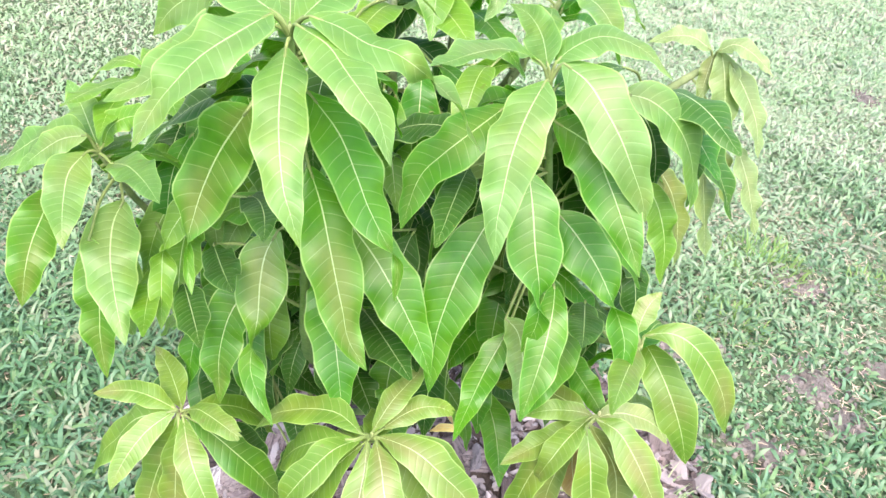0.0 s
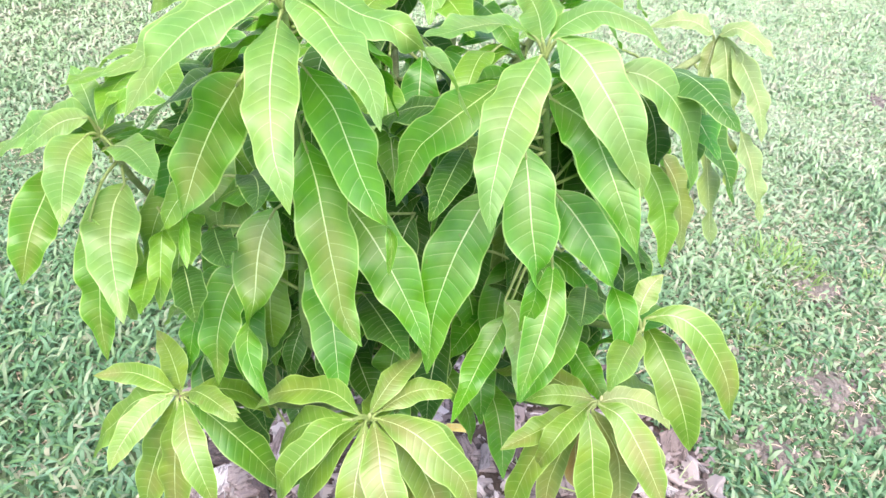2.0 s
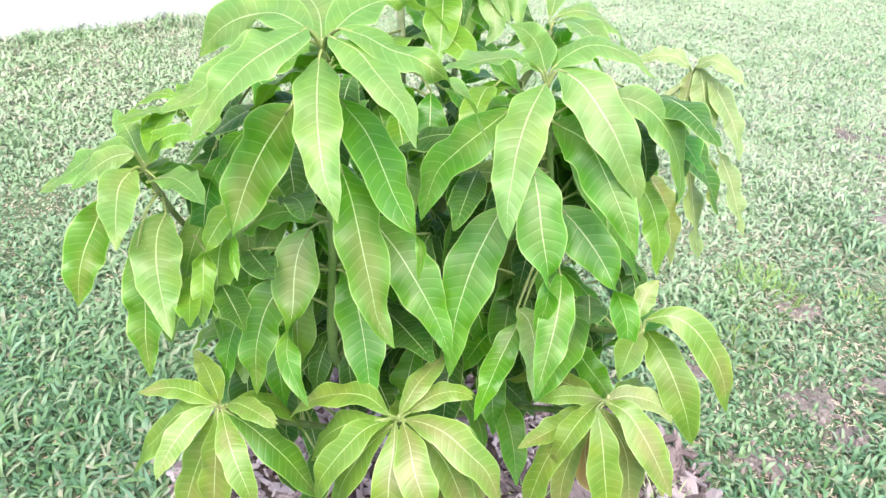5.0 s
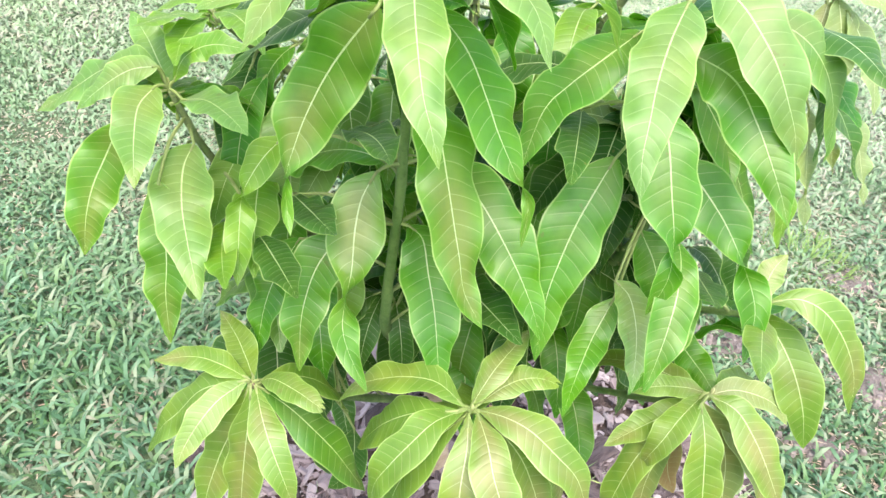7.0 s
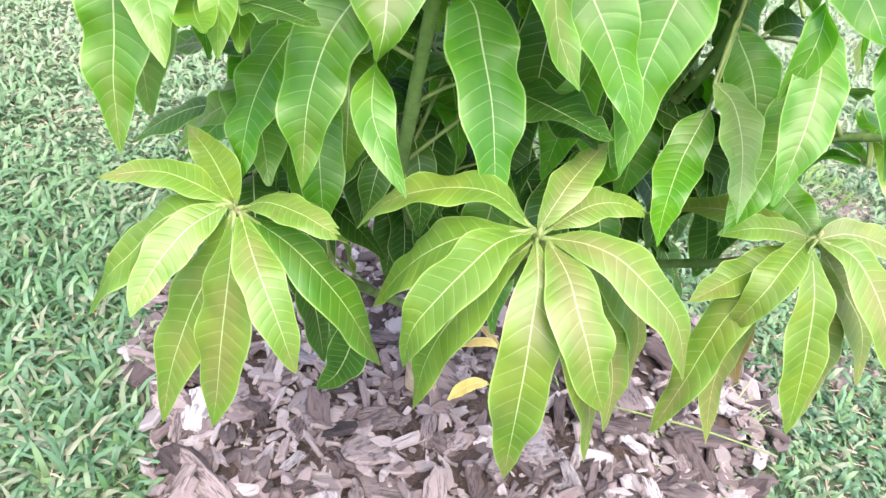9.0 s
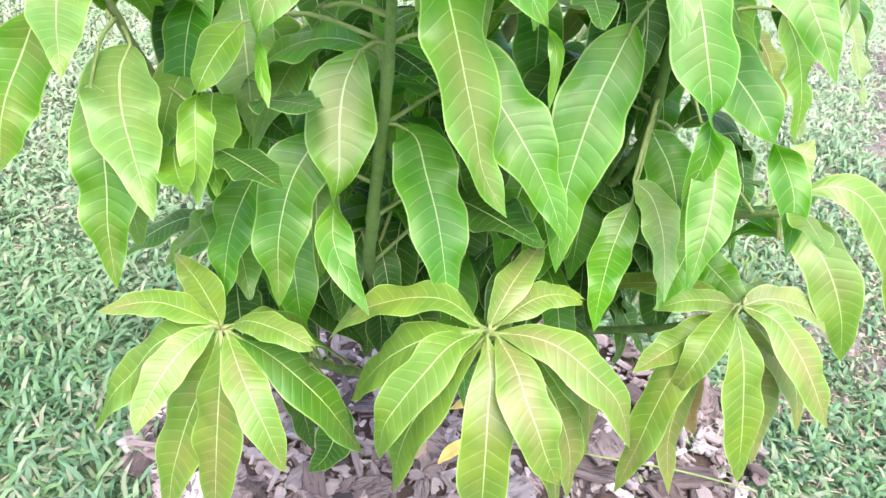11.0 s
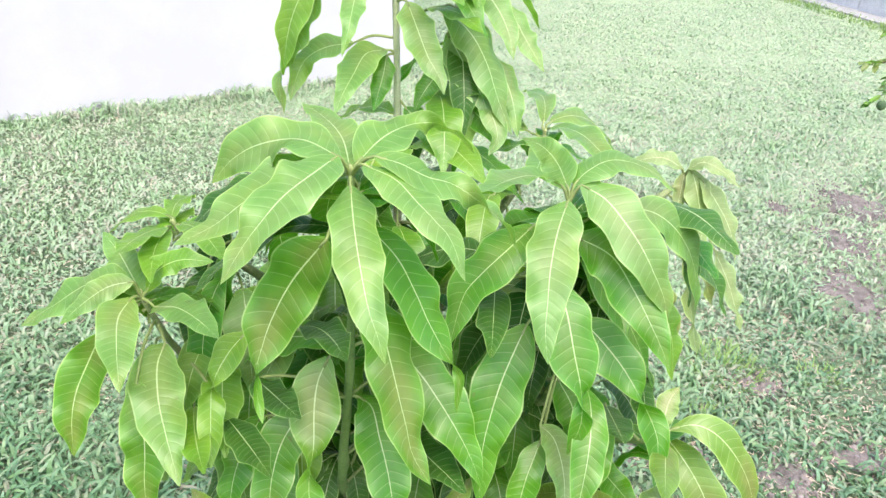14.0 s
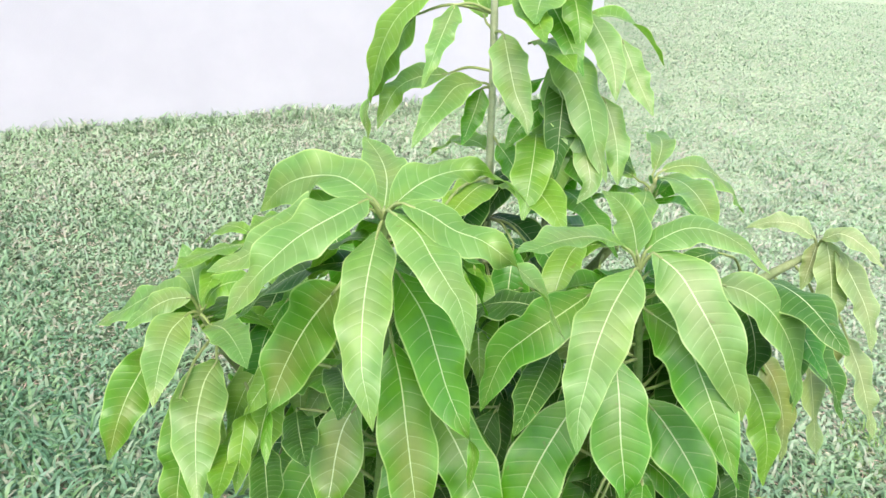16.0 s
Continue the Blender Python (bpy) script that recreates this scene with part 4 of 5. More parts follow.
blade([(0.393, 1.030, 0.899), (0.418, 1.020, 0.866), (0.436, 1.005, 0.817), (0.441, 0.989, 0.765)], 0.050, OLIVE, roll=-8)
# leaders
blade([(0.032, 1.054, 1.271), (0.046, 1.021, 1.243), (0.059, 0.997, 1.217), (0.073, 0.983, 1.197), (0.079, 0.973, 1.178)], 0.045, PALE, roll=-16)
blade([(0.006, 1.068, 1.208), (-0.019, 1.043, 1.208), (-0.033, 1.008, 1.190), (-0.044, 0.979, 1.173), (-0.052, 0.956, 1.154)], 0.048, PALE, roll=18)
blade([(-0.028, 1.056, 1.300), (-0.032, 0.998, 1.269), (-0.036, 0.973, 1.247), (-0.042, 0.960, 1.223)], 0.033, PALE)
blade([(-0.078, 1.060, 1.284), (-0.101, 1.045, 1.247), (-0.115, 1.028, 1.208), (-0.126, 1.015, 1.175), (-0.119, 0.999, 1.139)], 0.050, PALE, twist=165, start=0.48)
blade([(0.078, 1.089, 1.182), (0.115, 1.069, 1.172), (0.138, 1.045, 1.148), (0.153, 1.017, 1.114), (0.141, 1.000, 1.091)], 0.055, PALE, roll=-6, twist=165, start=0.38)
blade([(0.079, 1.100, 1.258), (0.115, 1.081, 1.230), (0.138, 1.061, 1.194), (0.152, 1.041, 1.157), (0.172, 1.020, 1.114)], 0.058, PALE, roll=-16)
blade([(0.085, 1.100, 1.225), (0.112, 1.072, 1.186), (0.133, 1.049, 1.154), (0.144, 1.030, 1.125)], 0.049, PALE, roll=-44)
blade([(0.156, 1.120, 1.188), (0.172, 1.099, 1.157), (0.181, 1.081, 1.130), (0.186, 1.060, 1.096)], 0.038, PALE, roll=-10)
blade([(0.125, 1.120, 1.289), (0.151, 1.092, 1.258), (0.164, 1.071, 1.233), (0.170, 1.050, 1.205)], 0.040, PALE, roll=-20)
blade([(0.168, 1.140, 1.258), (0.188, 1.115, 1.225), (0.203, 1.097, 1.203), (0.217, 1.080, 1.182)], 0.036, PALE, roll=-18)
blade([(0.087, 1.100, 1.185), (0.069, 1.083, 1.168), (0.053, 1.065, 1.149), (0.044, 1.050, 1.132)], 0.033, MATURE, roll=40)
blade([(0.092, 1.080, 1.138), (0.123, 1.060, 1.131), (0.144, 1.038, 1.114), (0.158, 1.019, 1.095)], 0.040, MATURE, roll=-52)
blade([(0.006, 1.070, 1.200), (0.002, 1.060, 1.178), (-0.004, 1.050, 1.156), (-0.010, 1.040, 1.134)], 0.029, MATURE, roll=28)
blade([(0.031, 1.070, 1.131), (0.049, 1.057, 1.116), (0.063, 1.044, 1.100), (0.074, 1.030, 1.081)], 0.032, MATURE, roll=-48)
blade([(-0.037, 1.069, 1.215), (-0.072, 1.061, 1.210), (-0.098, 1.051, 1.195), (-0.111, 1.037, 1.168), (-0.116, 1.028, 1.148)], 0.042, PALE, roll=28, twist=60, start=0.5)
# leaves farther in
# along the front stem
leaf(-0.031, 0.755, 0.959, 153, 1, 13, 60, 0.169, 0.051, MATURE, 18)
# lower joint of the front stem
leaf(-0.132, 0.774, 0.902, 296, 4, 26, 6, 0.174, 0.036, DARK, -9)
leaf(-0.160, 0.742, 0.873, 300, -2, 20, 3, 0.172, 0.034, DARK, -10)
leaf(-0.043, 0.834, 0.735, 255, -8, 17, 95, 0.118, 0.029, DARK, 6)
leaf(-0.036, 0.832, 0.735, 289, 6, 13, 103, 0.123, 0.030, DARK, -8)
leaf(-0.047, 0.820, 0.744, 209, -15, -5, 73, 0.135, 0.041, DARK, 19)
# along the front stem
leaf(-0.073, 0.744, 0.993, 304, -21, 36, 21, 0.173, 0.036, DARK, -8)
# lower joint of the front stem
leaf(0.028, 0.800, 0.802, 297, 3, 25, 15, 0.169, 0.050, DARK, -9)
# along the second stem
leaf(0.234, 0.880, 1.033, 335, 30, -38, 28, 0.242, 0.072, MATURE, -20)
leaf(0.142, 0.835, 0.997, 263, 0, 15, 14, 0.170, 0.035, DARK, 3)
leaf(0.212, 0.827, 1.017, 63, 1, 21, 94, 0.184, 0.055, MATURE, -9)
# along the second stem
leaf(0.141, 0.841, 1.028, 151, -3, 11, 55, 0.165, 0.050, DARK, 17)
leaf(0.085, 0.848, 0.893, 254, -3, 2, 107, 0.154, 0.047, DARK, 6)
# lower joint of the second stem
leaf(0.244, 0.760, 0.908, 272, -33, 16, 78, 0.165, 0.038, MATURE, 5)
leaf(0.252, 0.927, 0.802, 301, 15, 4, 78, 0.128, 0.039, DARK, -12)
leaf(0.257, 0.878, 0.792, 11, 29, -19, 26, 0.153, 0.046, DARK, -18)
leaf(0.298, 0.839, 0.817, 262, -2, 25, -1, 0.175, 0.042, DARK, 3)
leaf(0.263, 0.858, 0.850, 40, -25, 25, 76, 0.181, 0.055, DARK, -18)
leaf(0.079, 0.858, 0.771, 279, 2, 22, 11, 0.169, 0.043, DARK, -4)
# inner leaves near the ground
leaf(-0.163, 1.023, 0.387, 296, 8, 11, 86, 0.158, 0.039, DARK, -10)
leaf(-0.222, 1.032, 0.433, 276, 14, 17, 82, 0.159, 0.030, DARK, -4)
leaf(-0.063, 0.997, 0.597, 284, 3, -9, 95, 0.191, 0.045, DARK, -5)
# below the side shoot
leaf(-0.256, 0.829, 0.915, 278, 4, -2, 93, 0.194, 0.058, PALE, -3)
# below the side shoot
leaf(-0.209, 0.788, 0.851, 285, 10, 18, 3, 0.177, 0.033, LIME, -7)
# small side shoot
leaf(0.355, 0.763, 0.822, 247, 5, 31, 17, 0.171, 0.032, YOUNG, 7)
# leader
leaf(-0.037, 1.062, 1.316, 210, -1, 1, 83, 0.179, 0.054, LIME, 17)
# second leader
leaf(0.060, 1.142, 1.310, 296, 8, -5, 33, 0.162, 0.038, MATURE, -10)
leaf(0.115, 1.143, 1.275, 37, 2, 24, 74, 0.172, 0.045, LIME, -16)
# second leader
leaf(0.052, 1.138, 1.245, 304, -17, 23, 33, 0.169, 0.032, LIME, -9)
# leader
leaf(0.030, 1.077, 1.317, 302, -20, -1, 11, 0.172, 0.032, LIME, -7)
leaf(0.021, 1.076, 1.115, 131, 13, 16, 56, 0.172, 0.043, LIME, 15)
leaf(0.008, 1.073, 1.278, 121, 0, 35, 29, 0.176, 0.046, LIME, 10)
leaf(0.009, 1.074, 1.291, 74, 2, 29, 35, 0.171, 0.052, LIME, -5)
leaf(0.027, 1.077, 1.068, 262, -7, 34, 45, 0.170, 0.051, LIME, 4)
leaf(0.032, 1.076, 1.064, 318, -20, 53, 75, 0.182, 0.055, LIME, -12)
# back shoot
leaf(0.230, 1.123, 1.091, 73, 44, 33, 50, 0.187, 0.035, PALE, 2)
leaf(0.236, 1.125, 1.093, 26, 0, 30, 84, 0.177, 0.049, PALE, -18)
leaf(0.236, 1.124, 1.087, 304, -25, 29, 43, 0.171, 0.044, PALE, -7)
leaf(0.215, 1.123, 1.081, 137, -7, 17, 61, 0.171, 0.051, PALE, 14)
leaf(0.224, 1.118, 1.074, 272, -30, 8, 11, 0.178, 0.036, PALE, 5)
# small back shoot
leaf(-0.255, 0.941, 1.019, 148, -1, 9, 52, 0.168, 0.031, LIME, 17)
leaf(-0.256, 0.928, 1.014, 262, 16, 24, 11, 0.172, 0.034, LIME, 0)
leaf(-0.251, 0.933, 1.013, 312, -14, 30, 34, 0.171, 0.032, LIME, -11)
leaf(-0.256, 0.933, 1.018, 104, -17, 4, 26, 0.172, 0.032, LIME, 2)
leaf(-0.256, 0.926, 1.011, 273, 16, 20, 19, 0.172, 0.032, LIME, -4)


def inner_leaves():
    """The dense inner and rear foliage between the shoots, past counting: joined by its colour."""
    g = random.Random(23)

    def put(x, y, z, a, bend, rise, droop, length, width, shades):
        leaf(x, y, z, a, bend, rise, droop, length, width, g.choice(shades), parent="pool")

    # along the stems, turned away from the open side
    rows = [((-0.03, 0.80, 0.72), (-0.02, 0.78, 1.10), 12), ((0.235, 0.90, 0.72), (0.22, 0.86, 1.04), 12), ((0.02, 1.10, 0.45), (0.02, 1.08, 1.08), 34),
            ((-0.12, 0.97, 0.62), (-0.23, 0.84, 0.90), 12), ((0.10, 1.14, 0.80), (0.10, 1.14, 1.25), 12), ((0.19, 1.05, 0.78), (0.36, 1.06, 0.97), 8),
            ((0.045, 1.22, 0.55), (0.06, 1.36, 0.84), 22), ((0.14, 1.20, 0.60), (0.27, 1.32, 0.80), 20), ((-0.08, 1.21, 0.60), (-0.17, 1.30, 0.80), 20)]
    for lo, hi, count in rows:
        lo, hi = Vector(lo), Vector(hi)
        turn = g.uniform(0, 360)
        for k in range(count):
            p = lo.lerp(hi, (k + g.random()) / count)
            turn += 137.5
            a = turn % 360
            if p.y < 0.92 and 200 < a < 340:
                a = (a + 180) % 360
            # below 0.75 m all DARK: the crown's inner shade is in the leaf colour
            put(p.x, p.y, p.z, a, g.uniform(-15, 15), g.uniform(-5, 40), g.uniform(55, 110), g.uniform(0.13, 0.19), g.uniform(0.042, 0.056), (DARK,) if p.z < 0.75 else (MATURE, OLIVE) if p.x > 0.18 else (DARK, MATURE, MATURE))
    # inside the crown, hanging; mostly DARK, which holds the inner shade in its colour
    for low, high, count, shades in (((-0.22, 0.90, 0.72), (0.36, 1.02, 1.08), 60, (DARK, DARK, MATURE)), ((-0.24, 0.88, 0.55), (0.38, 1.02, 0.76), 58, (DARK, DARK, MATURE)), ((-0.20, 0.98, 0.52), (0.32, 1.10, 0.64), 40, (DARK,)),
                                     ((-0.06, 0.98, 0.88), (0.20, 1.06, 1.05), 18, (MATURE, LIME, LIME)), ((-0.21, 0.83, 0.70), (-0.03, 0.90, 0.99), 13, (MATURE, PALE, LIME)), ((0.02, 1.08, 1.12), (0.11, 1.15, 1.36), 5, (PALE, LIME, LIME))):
        for k in range(count):
            x, y, z = (g.uniform(p, q) for p, q in zip(low, high))
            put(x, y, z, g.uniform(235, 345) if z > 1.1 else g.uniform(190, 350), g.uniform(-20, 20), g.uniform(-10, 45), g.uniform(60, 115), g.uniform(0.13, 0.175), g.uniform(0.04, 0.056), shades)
    # rear leaves of the shoots
    for (x, y, z), count, shades in (((-0.014, 0.735, 1.165), 6, (MATURE, LIME)), ((0.211, 0.818, 1.105), 6, (MATURE,)), ((-0.253, 0.80, 0.985), 5, (MATURE, LIME)), ((0.068, 0.635, 0.772), 2, (YOUNG,)),
                                     ((-0.153, 0.657, 0.748), 1, (YOUNG,)), ((0.322, 0.73, 0.732), 2, (YOUNG,)), ((0.356, 0.764, 0.818), 3, (MATURE,)), ((0.235, 1.12, 1.075), 4, (MATURE,)), ((-0.252, 0.93, 1.01), 3, (LIME, MATURE))):
        for k in range(count):
            put(x + g.uniform(-0.006, 0.006), y, z - g.uniform(0, 0.03), 15 + 150 * (k + g.random()) / count, g.uniform(-12, 12), g.uniform(5, 30), g.uniform(60, 95), g.uniform(0.12, 0.165), g.uniform(0.036, 0.048), shades)
    for key, vs, fs, us in POOL.values():
        tagged(mesh_object("inner_foliage", vs, fs, key, tree, True, us), kind="stuff")


inner_leaves()


# ---- the citrus tree at the lawn's side ----
def citrus_leaf_mesh(seed):
    g = random.Random(seed)
    n = 7
    verts, faces, uvs = [], [], []
    for k in range(n + 1):
        q = k / n
        half = 0.016 * math.sin(math.pi * min(1, q * 0.96 + 0.02)) ** 0.8
        z = -0.010 * q * q + 0.002 * math.sin(9 * q)
        for u in (-1, -0.5, 0, 0.5, 1):
            verts.append((0.062 * q, half * u, z + abs(u) * 0.004))
            uvs.append((0.5 + 0.5 * u, q))
    for k in range(n):
        for j in range(4):
            faces.append((k * 5 + j, k * 5 + j + 1, k * 5 + j + 6, k * 5 + j + 5))
    return verts, faces, uvs


def build_citrus():
    citrus = tagged(new("citrus_tree"), "thin citrus tree with sparse leaves and a dark green fruit", "tree")
    citrus.location = (2.62, 3.02, 0)
    g = random.Random(9)
    tube("trunk", [(0, 0, -0.03), (0.01, 0.0, 0.4), (-0.01, 0.02, 0.8), (0.0, 0.0, 1.25)], [0.024, 0.02, 0.017, 0.012], STEM_GREY, citrus, 6, 8, 0.2)
    limbs = [[(-0.01, 0.02, 0.95), (-0.25, 0.12, 1.06), (-0.46, 0.10, 0.97), (-0.58, 0.075, 0.86), (-0.631, 0.023, 0.735), (-0.650, -0.02, 0.650)],
             [(-0.01, 0.02, 0.80), (-0.28, 0.05, 0.86), (-0.46, 0.02, 0.76), (-0.58, -0.01, 0.685), (-0.65, -0.022, 0.648), (-0.714, -0.038, 0.607)],
             [(-0.60, 0.06, 0.83), (-0.645, 0.04, 0.765), (-0.69, 0.038, 0.748), (-0.734, 0.037, 0.747)],
             [(-0.40, 0.11, 1.0), (-0.52, 0.12, 0.94), (-0.60, 0.10, 0.885), (-0.655, 0.09, 0.855)],
             [(0.0, 0.0, 1.2), (0.2, 0.1, 1.4), (0.35, 0.1, 1.45)], [(0.0, 0.0, 1.1), (0.1, -0.2, 1.3), (0.2, -0.35, 1.3)]]
    shapes = [citrus_leaf_mesh(k) for k in range(2)]
    for number, pts in enumerate(limbs):
        tube("branch", pts, [0.0045, 0.0036, 0.0028, 0.0022, 0.0016], STEM_BROWN, citrus, 6, 6, 0.2)
        line = smooth_line(pts, 6)
        for k in range(5, len(line)):
            if number < 2 and 12 < k < len(line) - 5:
                continue  # the bare stretch over the fruit
            for _ in range(2 if k % 3 == 0 else 1):
                v, f, u = shapes[g.randrange(2)]
                ob = mesh_object("leaf", v, f, g.choice((DARK, OLIVE, LIME)), citrus, True, u)
                c = line[k]
                ob.matrix_basis = pose(c.x, c.y, c.z, g.uniform(-30, 30), g.uniform(-10, 40), g.uniform(110, 250)) @ Matrix.Scale(g.uniform(0.5, 0.8), 4)
    bm = bmesh.new()
    bmesh.ops.create_uvsphere(bm, u_segments=20, v_segments=14, radius=0.019)
    for v in bm.verts:
        v.co.z *= 1.08
        v.co += Vector((-0.668, -0.045, 0.60))
    for f in bm.faces:
        f.smooth = True
    part("fruit", bm, FRUIT, citrus, "round dark green fruit")
    tube("stalk", [(-0.650, -0.02, 0.650), (-0.662, -0.036, 0.634), (-0.667, -0.044, 0.620)], [0.0016, 0.0014, 0.0014], STEM_GREEN, citrus, 5, 6, 0.0)


STEM_BROWN = bark_material("brown_twig", (0.10, 0.085, 0.05), (0.18, 0.15, 0.09), 0.3)
FRUIT = bark_material("green_peel", (0.045, 0.09, 0.035), (0.075, 0.13, 0.05), 0.25)
build_citrus()


# ---- paved strip and low wall at the far lawn edge ----
def build_edge():
    a, way = Vector((4.50, 11.2, 0)), Vector((0.158, -0.987, 0))
    back = Vector((0.987, 0.158, 0))
    v, f = box_data(a, way, back, 7.0, 2.2, -0.05, 0.025)
    tagged(mesh_object("paved_strip", v, f, CONCRETE, None, False), "pale concrete paved strip beyond the lawn", "pavement", kind="structure")
    low = tagged(new("low_wall"), "low pale block wall beyond the paved strip", "wall", kind="structure")
    for k in range(11):
        v, f = box_data(a + back * 0.28 + way * (0.62 * k), way, back, 0.60, 0.2, 0.025, 0.62 + 0.01 * (k % 3))
        mesh_object("block", v, f, BLOCK, low, False)


BLOCK = soil_material("weathered_block", (0.62, 0.62, 0.65), (0.74, 0.74, 0.77))
build_edge()

# ---- mulch ----
def build_bed():
    n, rings = 64, 10
    verts, faces = [(BED[0], BED[1], 0.028)], []
    for r in range(1, rings + 1):
        for k in range(n):
            a = 2 * math.pi * k / n
            d = bed_radius(a) * 1.08 * r / rings
            x, y = BED[0] + math.cos(a) * d, BED[1] + math.sin(a) * d
            h = 0.026 * (1 - (r / rings) ** 4) + 0.008 * noise.noise(Vector((x * 9, y * 9, 4))) - (0.012 if r == rings else 0.0)
            verts.append((x, y, h))
    for k in range(n):
        faces.append((0, 1 + k, 1 + (k + 1) % n))
    for r in range(rings - 1):
        for k in range(n):
            a, b = 1 + r * n + k, 1 + r * n + (k + 1) % n
            faces.append((a, a + n, b + n, b))
    return tagged(mesh_object("mulch_bed", verts, faces, SOIL), "round bed of bark mulch chips round the tree", "mulch bed", kind="structure")


bed = build_bed()


def chip_mesh(seed):
    """A torn flake of bark: long ragged outline, broken rim, stepped layers on its top."""
    g = random.Random(seed)
    k = 12
    aspect = g.uniform(0.34, 0.80)
    lean, bow = g.uniform(-0.5, 0.5), g.uniform(-0.14, 0.16)
    outline = []
    for j in range(k):
        a = 2 * math.pi * (j + g.uniform(-0.35, 0.35)) / k
        r = g.uniform(0.72, 1.12) / max(abs(math.cos(a)), abs(math.sin(a))) ** 0.9
        x, y = math.cos(a) * r * 0.85, math.sin(a) * r * aspect * 0.85
        outline.append((x, y + lean * x * 0.4))
    thick = g.uniform(0.16, 0.36)
    tops = [0.05 + g.uniform(-0.06, 0.07) - bow * x * x for x, y in outline]
    split = g.uniform(-0.3, 0.3)
    step = g.uniform(0.04, 0.13)
    verts = [(x * 0.93, y * 0.93, q - thick) for (x, y), q in zip(outline, tops)] + [(x, y, q - thick * 0.25) for (x, y), q in zip(outline, tops)]
    verts += [(x * 0.86 + g.uniform(-0.04, 0.04), y * 0.84, q + 0.03 + (step if y > split * aspect else 0.0)) for (x, y), q in zip(outline, tops)]
    verts += [(x * 0.45 + g.uniform(-0.10, 0.10), y * 0.40 + g.uniform(-0.05, 0.05), 0.06 + g.uniform(-0.05, 0.05) + (step if y > split * aspect else 0.0)) for x, y in outline]
    faces = []
    for ring in range(3):
        for j in range(k):
            n = (j + 1) % k
            o = ring * k
            faces.append((o + j, o + n, o + k + n, o + k + j))
    faces += [tuple(range(k))[::-1], tuple(range(3 * k, 4 * k))]
    me = bpy.data.meshes.new("bark_chip")
    me.from_pydata(verts, [], faces)
    return me


def scatter_chips():
    g = random.Random(5)
    shapes = []
    for k in range(24):
        me = chip_mesh(100 + k)
        me.materials.append(CHIPS[(0, 2, 1, 0, 2, 0, 0)[k % 7]])
        shapes.append(me)
    made = 0
    while made < 300:  # the stretch that lies open in front
        x, y = g.uniform(-0.55, 0.70), g.uniform(0.50, 1.25)
        if not in_bed(x, y, -0.01):
            continue
        size = g.choice((0.010, 0.014, 0.018, 0.022, 0.028, 0.036, 0.048, 0.060))
        ob = new("bark_chip", shapes[g.randrange(24)])
        ob.parent = bed
        ob.matrix_basis = pose(x, y, 0.026 + g.uniform(0.0, 0.018), g.gauss(0, 21), g.gauss(0, 21), g.uniform(0, 360)) @ Matrix.Diagonal((size * g.uniform(0.9, 1.5), size * g.uniform(0.75, 1.35), min(0.03, size) * g.uniform(0.7, 1.4), 1))
        made += 1
    verts, faces = [], []
    for _ in range(4200):
        a, d = g.uniform(0, 2 * math.pi), math.sqrt(g.random())
        d *= bed_radius(a) * 1.03
        x, y = BED[0] + math.cos(a) * d, BED[1] + math.sin(a) * d
        size = 0.006 + 0.024 * g.random() ** 2.2
        me = shapes[g.randrange(24)]
        m = pose(x, y, 0.022 + g.uniform(0, 0.016), g.gauss(0, 24), g.gauss(0, 24), g.uniform(0, 360)) @ Matrix.Diagonal((size * 1.3, size, size, 1))
        i = len(verts)
        verts += [m @ v.co for v in me.vertices]
        faces += [tuple(i + q for q in p.vertices) for p in me.polygons]
    litter = mesh_object("bark_litter", verts, faces, LITTER, bed, False)
    tagged(litter, "small broken bark bits", kind="stuff")


LITTER = island_material("bark_litter", [(0.035, 0.026, 0.027), (0.12, 0.088, 0.088), (0.24, 0.188, 0.188), (0.42, 0.372, 0.378), (0.08, 0.058, 0.058)], 0.92, 0.6, 240.0)
scatter_chips()



def soil_crumbs():
    """Loose crumbs, clods and bits of straw on the worn spots."""
    g = random.Random(31)
    verts, faces = [], []
    for cx, cy, rx, ry in BARE_SPOTS:
        for _ in range(int(4200 * rx * ry) + 40):
            a, d = g.uniform(0, 6.28), math.sqrt(g.random()) * 0.95
            x, y = cx + math.cos(a) * rx * d, cy + math.sin(a) * ry * d
            r = 0.003 + 0.008 * g.random() ** 3
            i = len(verts)
            z = swell(x, y) + 0.004
            ring = [(x + math.cos(q * 1.257 + a) * r * g.uniform(0.7, 1.3), y + math.sin(q * 1.257 + a) * r * g.uniform(0.7, 1.3)) for q in range(5)]
            verts += [(p, q, z - 0.006) for p, q in ring] + [(x + (p - x) * 0.55, y + (q - y) * 0.55, z + r * g.uniform(0.4, 0.9)) for p, q in ring]
            faces += [(i + q, i + (q + 1) % 5, i + 5 + (q + 1) % 5, i + 5 + q) for q in range(5)] + [tuple(range(i + 5, i + 10))]
    tagged(mesh_object("soil_crumbs", verts, faces, CRUMB, None, False), "loose crumbs of pinkish brown soil", "soil", kind="stuff")


CRUMB = island_material("soil_crumbs", [(0.09, 0.074, 0.066), (0.18, 0.15, 0.138), (0.26, 0.22, 0.205), (0.13, 0.105, 0.096)], 0.95, 0.6, 300.0)
soil_crumbs()

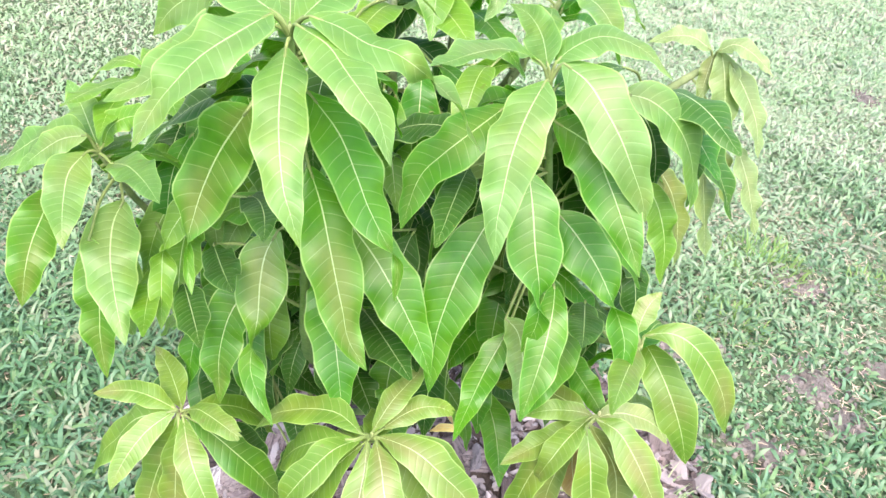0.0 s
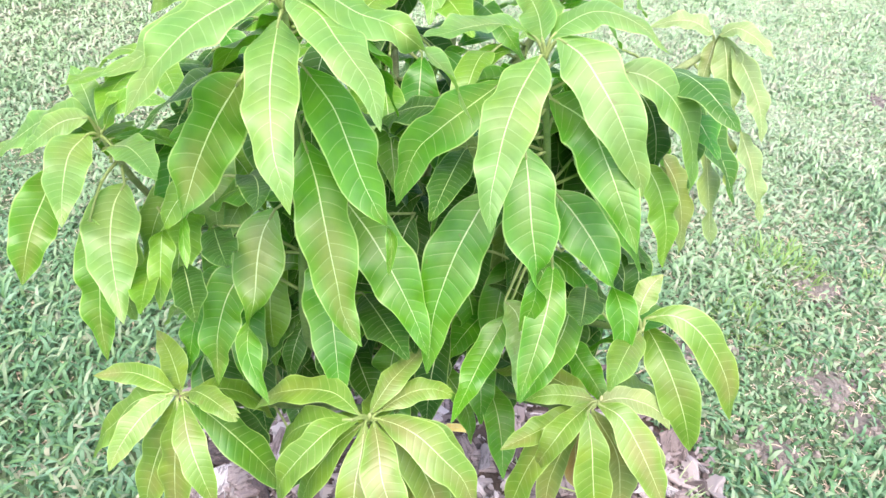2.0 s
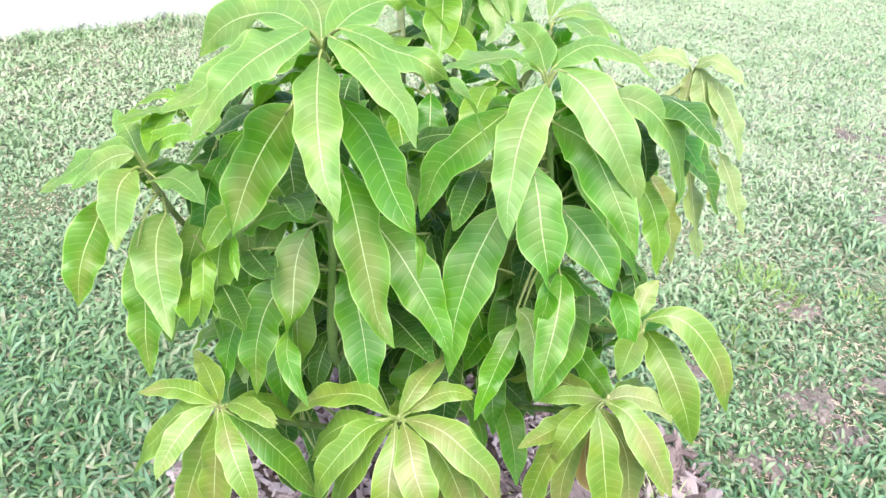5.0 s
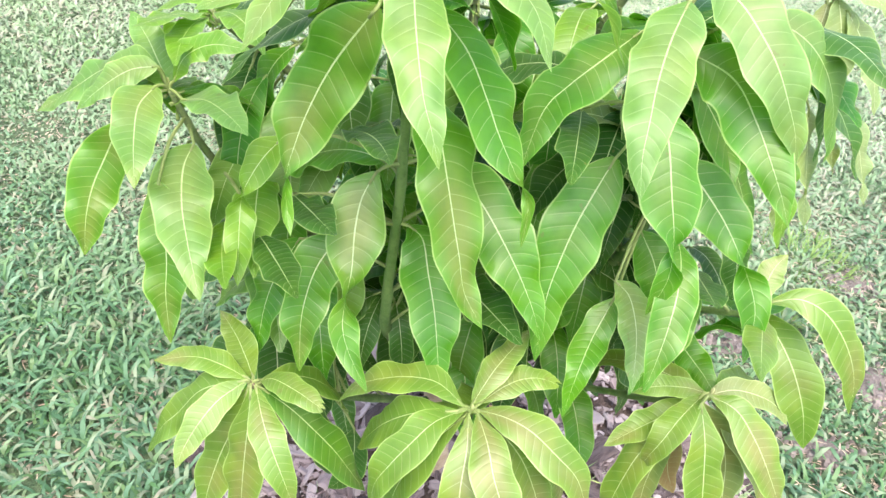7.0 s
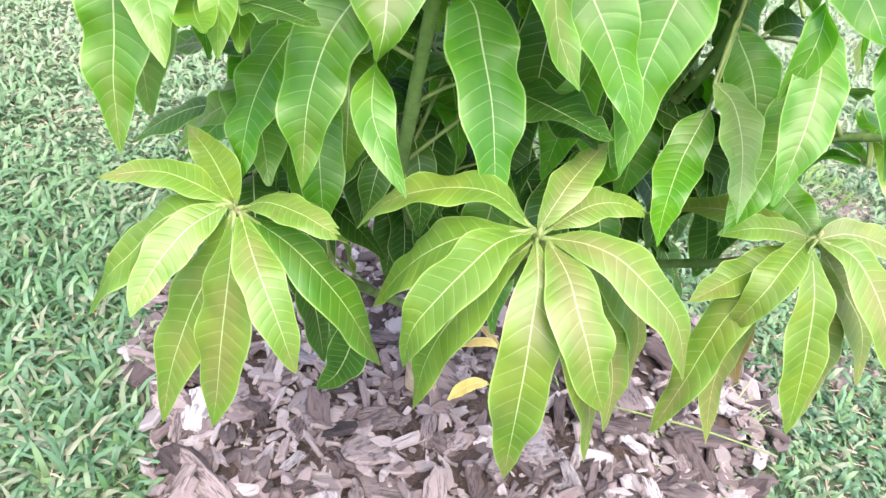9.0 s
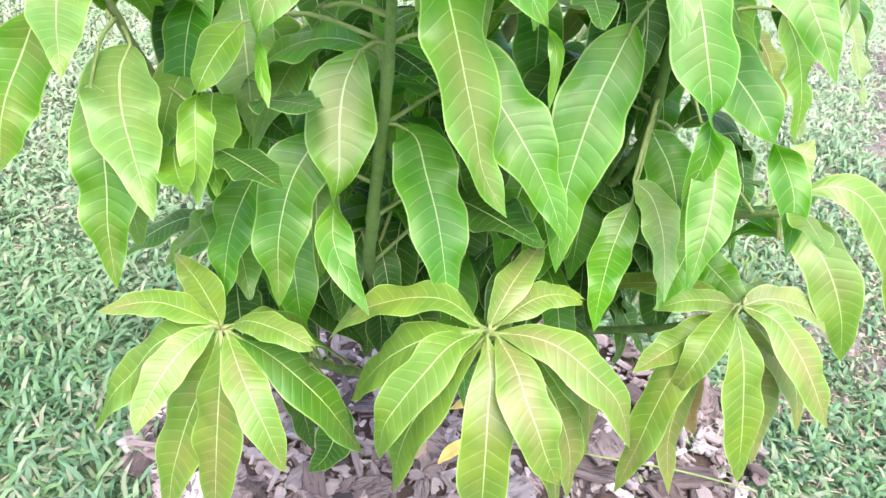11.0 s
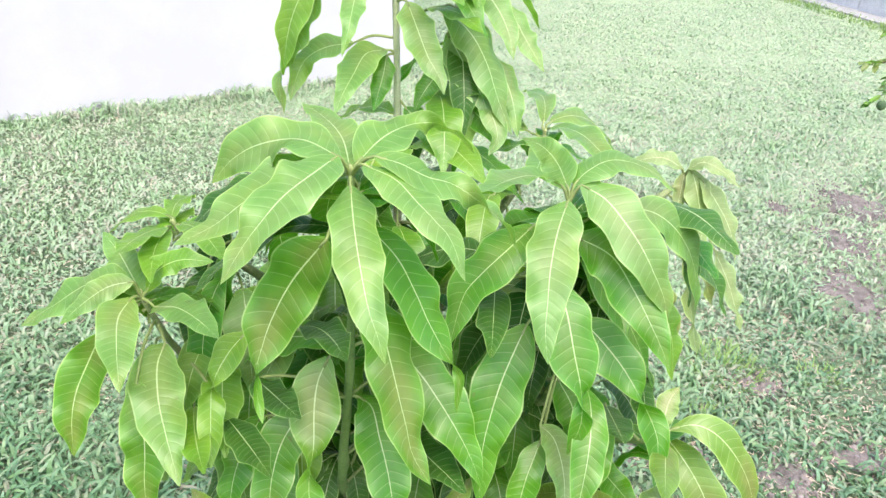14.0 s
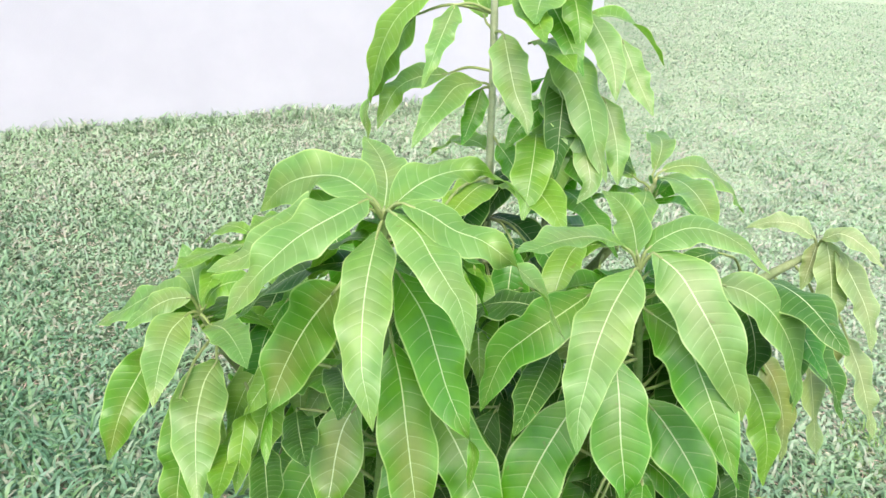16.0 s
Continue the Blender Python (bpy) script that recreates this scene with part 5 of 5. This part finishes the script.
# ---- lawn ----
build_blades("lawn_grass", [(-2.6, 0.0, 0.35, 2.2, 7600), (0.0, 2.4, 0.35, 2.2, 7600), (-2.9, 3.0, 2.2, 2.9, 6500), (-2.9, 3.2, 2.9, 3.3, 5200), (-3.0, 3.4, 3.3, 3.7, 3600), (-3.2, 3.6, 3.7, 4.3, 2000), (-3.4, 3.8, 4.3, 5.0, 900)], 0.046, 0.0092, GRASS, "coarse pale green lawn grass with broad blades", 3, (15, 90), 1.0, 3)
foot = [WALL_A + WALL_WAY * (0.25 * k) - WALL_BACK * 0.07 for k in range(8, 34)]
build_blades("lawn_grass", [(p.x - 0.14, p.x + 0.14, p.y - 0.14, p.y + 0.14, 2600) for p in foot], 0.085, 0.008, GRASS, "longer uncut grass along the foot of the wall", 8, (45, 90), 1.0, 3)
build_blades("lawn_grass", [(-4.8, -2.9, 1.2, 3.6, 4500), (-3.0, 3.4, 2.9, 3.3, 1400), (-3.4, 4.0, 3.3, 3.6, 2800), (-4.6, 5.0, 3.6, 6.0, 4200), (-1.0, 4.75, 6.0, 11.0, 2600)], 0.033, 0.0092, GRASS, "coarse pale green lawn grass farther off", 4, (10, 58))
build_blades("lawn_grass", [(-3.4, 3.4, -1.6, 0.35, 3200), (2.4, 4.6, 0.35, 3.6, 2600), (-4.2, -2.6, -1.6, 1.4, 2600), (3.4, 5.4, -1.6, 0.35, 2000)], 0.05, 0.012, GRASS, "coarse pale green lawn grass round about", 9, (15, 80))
build_blades("lawn_thatch", [(-2.6, 2.4, 0.35, 2.4, 1500), (-3.0, 3.2, 2.4, 4.5, 600), (-2.9, -0.8, 1.9, 3.6, 900), (0.65, 2.4, 0.7, 2.6, 1600)], 0.055, 0.0035, THATCH, "dry straw-coloured runners between the grass", 6, (2, 18), 0.0)


# ---- small things on the bed and the lawn ----
def fallen_leaf(x, y, z, heading, length, material, label):
    thing = tagged(new("fallen_leaf"), label, "leaf", "fallen leaves on the mulch")
    thing.location = (x, y, z)
    blade = leaf(0, 0, 0.006, heading, 25, 38, 80, length, length * 0.27, material, 10, 0, 1.0, "", thing)
    blade.name = "blade"


fallen_leaf(0.150, 1.100, 0.055, 190, 0.095, YELLOW, "curled yellow fallen leaf on the bark mulch")
fallen_leaf(0.168, 1.195, 0.052, 160, 0.08, YELLOW, "faded yellow fallen leaf on the bark mulch")
fallen_leaf(0.13, 1.27, 0.035, 300, 0.08, DRY, "small brown dry leaf on the bark mulch")


def weed_tuft(x, y, radius, count, length, material, label, seed, group=""):
    g = random.Random(seed)
    verts, faces = [], []
    for _ in range(count):
        a, d = g.uniform(0, 6.28), radius * math.sqrt(g.random())
        p = Vector((math.cos(a) * d, math.sin(a) * d, -0.004))
        h = a + g.uniform(-1.2, 1.2)
        e = radians(g.uniform(45, 85))
        side = Vector((-math.sin(h), math.cos(h), 0)) * g.uniform(0.002, 0.0042)
        i = len(verts)
        for k in range(4):
            s = 1 - k / 3.4 if k < 3 else 0
            verts += [p - side * s, p + side * s]
            p = p + Vector((math.cos(h) * math.cos(e), math.sin(h) * math.cos(e), math.sin(e))) * (length * g.uniform(0.8, 1.1) / 3)
            e -= radians(g.uniform(14, 34))
        faces += [(i + 2 * k, i + 2 * k + 1, i + 2 * k + 3, i + 2 * k + 2) for k in range(3)]
    ob = tagged(mesh_object("weed_tuft", verts, faces, material), label, "weed", group)
    ob.location = (x, y, swell(x, y))
    return ob


WEED = island_material("weed_blades", [(0.11, 0.22, 0.05), (0.18, 0.31, 0.08), (0.25, 0.37, 0.11), (0.14, 0.26, 0.06)], 0.5, 0.0, glow=0.3)
SPRIG = island_material("sprig_blades", [(0.18, 0.32, 0.12), (0.28, 0.40, 0.18), (0.42, 0.48, 0.28)], 0.5, 0.0, glow=0.25)
weed_tuft(1.05, 2.0, 0.13, 190, 0.06, WEED, "bright lime green weed tuft in the lawn", 1, "weed tufts in the lawn")
weed_tuft(0.90, 1.72, 0.09, 110, 0.05, WEED, "yellow-green weed tuft in the lawn", 2, "weed tufts in the lawn")
weed_tuft(1.36, 1.95, 0.07, 50, 0.05, WEED, "small yellow-green weed tuft in the lawn", 3, "weed tufts in the lawn")
weed_tuft(-0.20, 0.99, 0.012, 7, 0.06, SPRIG, "thin grass sprig growing in the mulch", 4, "grass sprigs in the mulch")
weed_tuft(-0.27, 0.93, 0.015, 9, 0.05, SPRIG, "thin grass sprig growing in the mulch", 5, "grass sprigs in the mulch")
weed_tuft(0.31, 1.11, 0.03, 14, 0.08, SPRIG, "sparse grass sprig at the mulch's edge", 6, "grass sprigs in the mulch")
weed_tuft(0.50, 1.00, 0.05, 22, 0.08, SPRIG, "sparse grass sprig at the mulch's edge", 7, "grass sprigs in the mulch")
weed_tuft(0.60, 1.12, 0.05, 26, 0.09, SPRIG, "sparse grass sprig at the mulch's edge", 8, "grass sprigs in the mulch")
build_blades("edge_grass", [(4.22 + 0.0474 * k, 4.50 + 0.0474 * k, 11.0 - 0.296 * k, 11.3 - 0.296 * k, 800) for k in range(22)], 0.085, 0.010, WEED, "rank green grass along the paved edge", 12, (40, 85), 1.0, 3)
runner = tagged(new("grass_runner"), "long pale grass runner lying across the mulch", "grass")
runner.location = (0.30, 1.10, 0.05)
tube("stalk", [(0, 0, 0.01), (0.10, -0.03, 0.018), (0.22, -0.055, 0.02), (0.36, -0.08, 0.0)], [0.0014, 0.0018, 0.0018, 0.0014], PETIOLE, runner, 6, 6, 0.0)
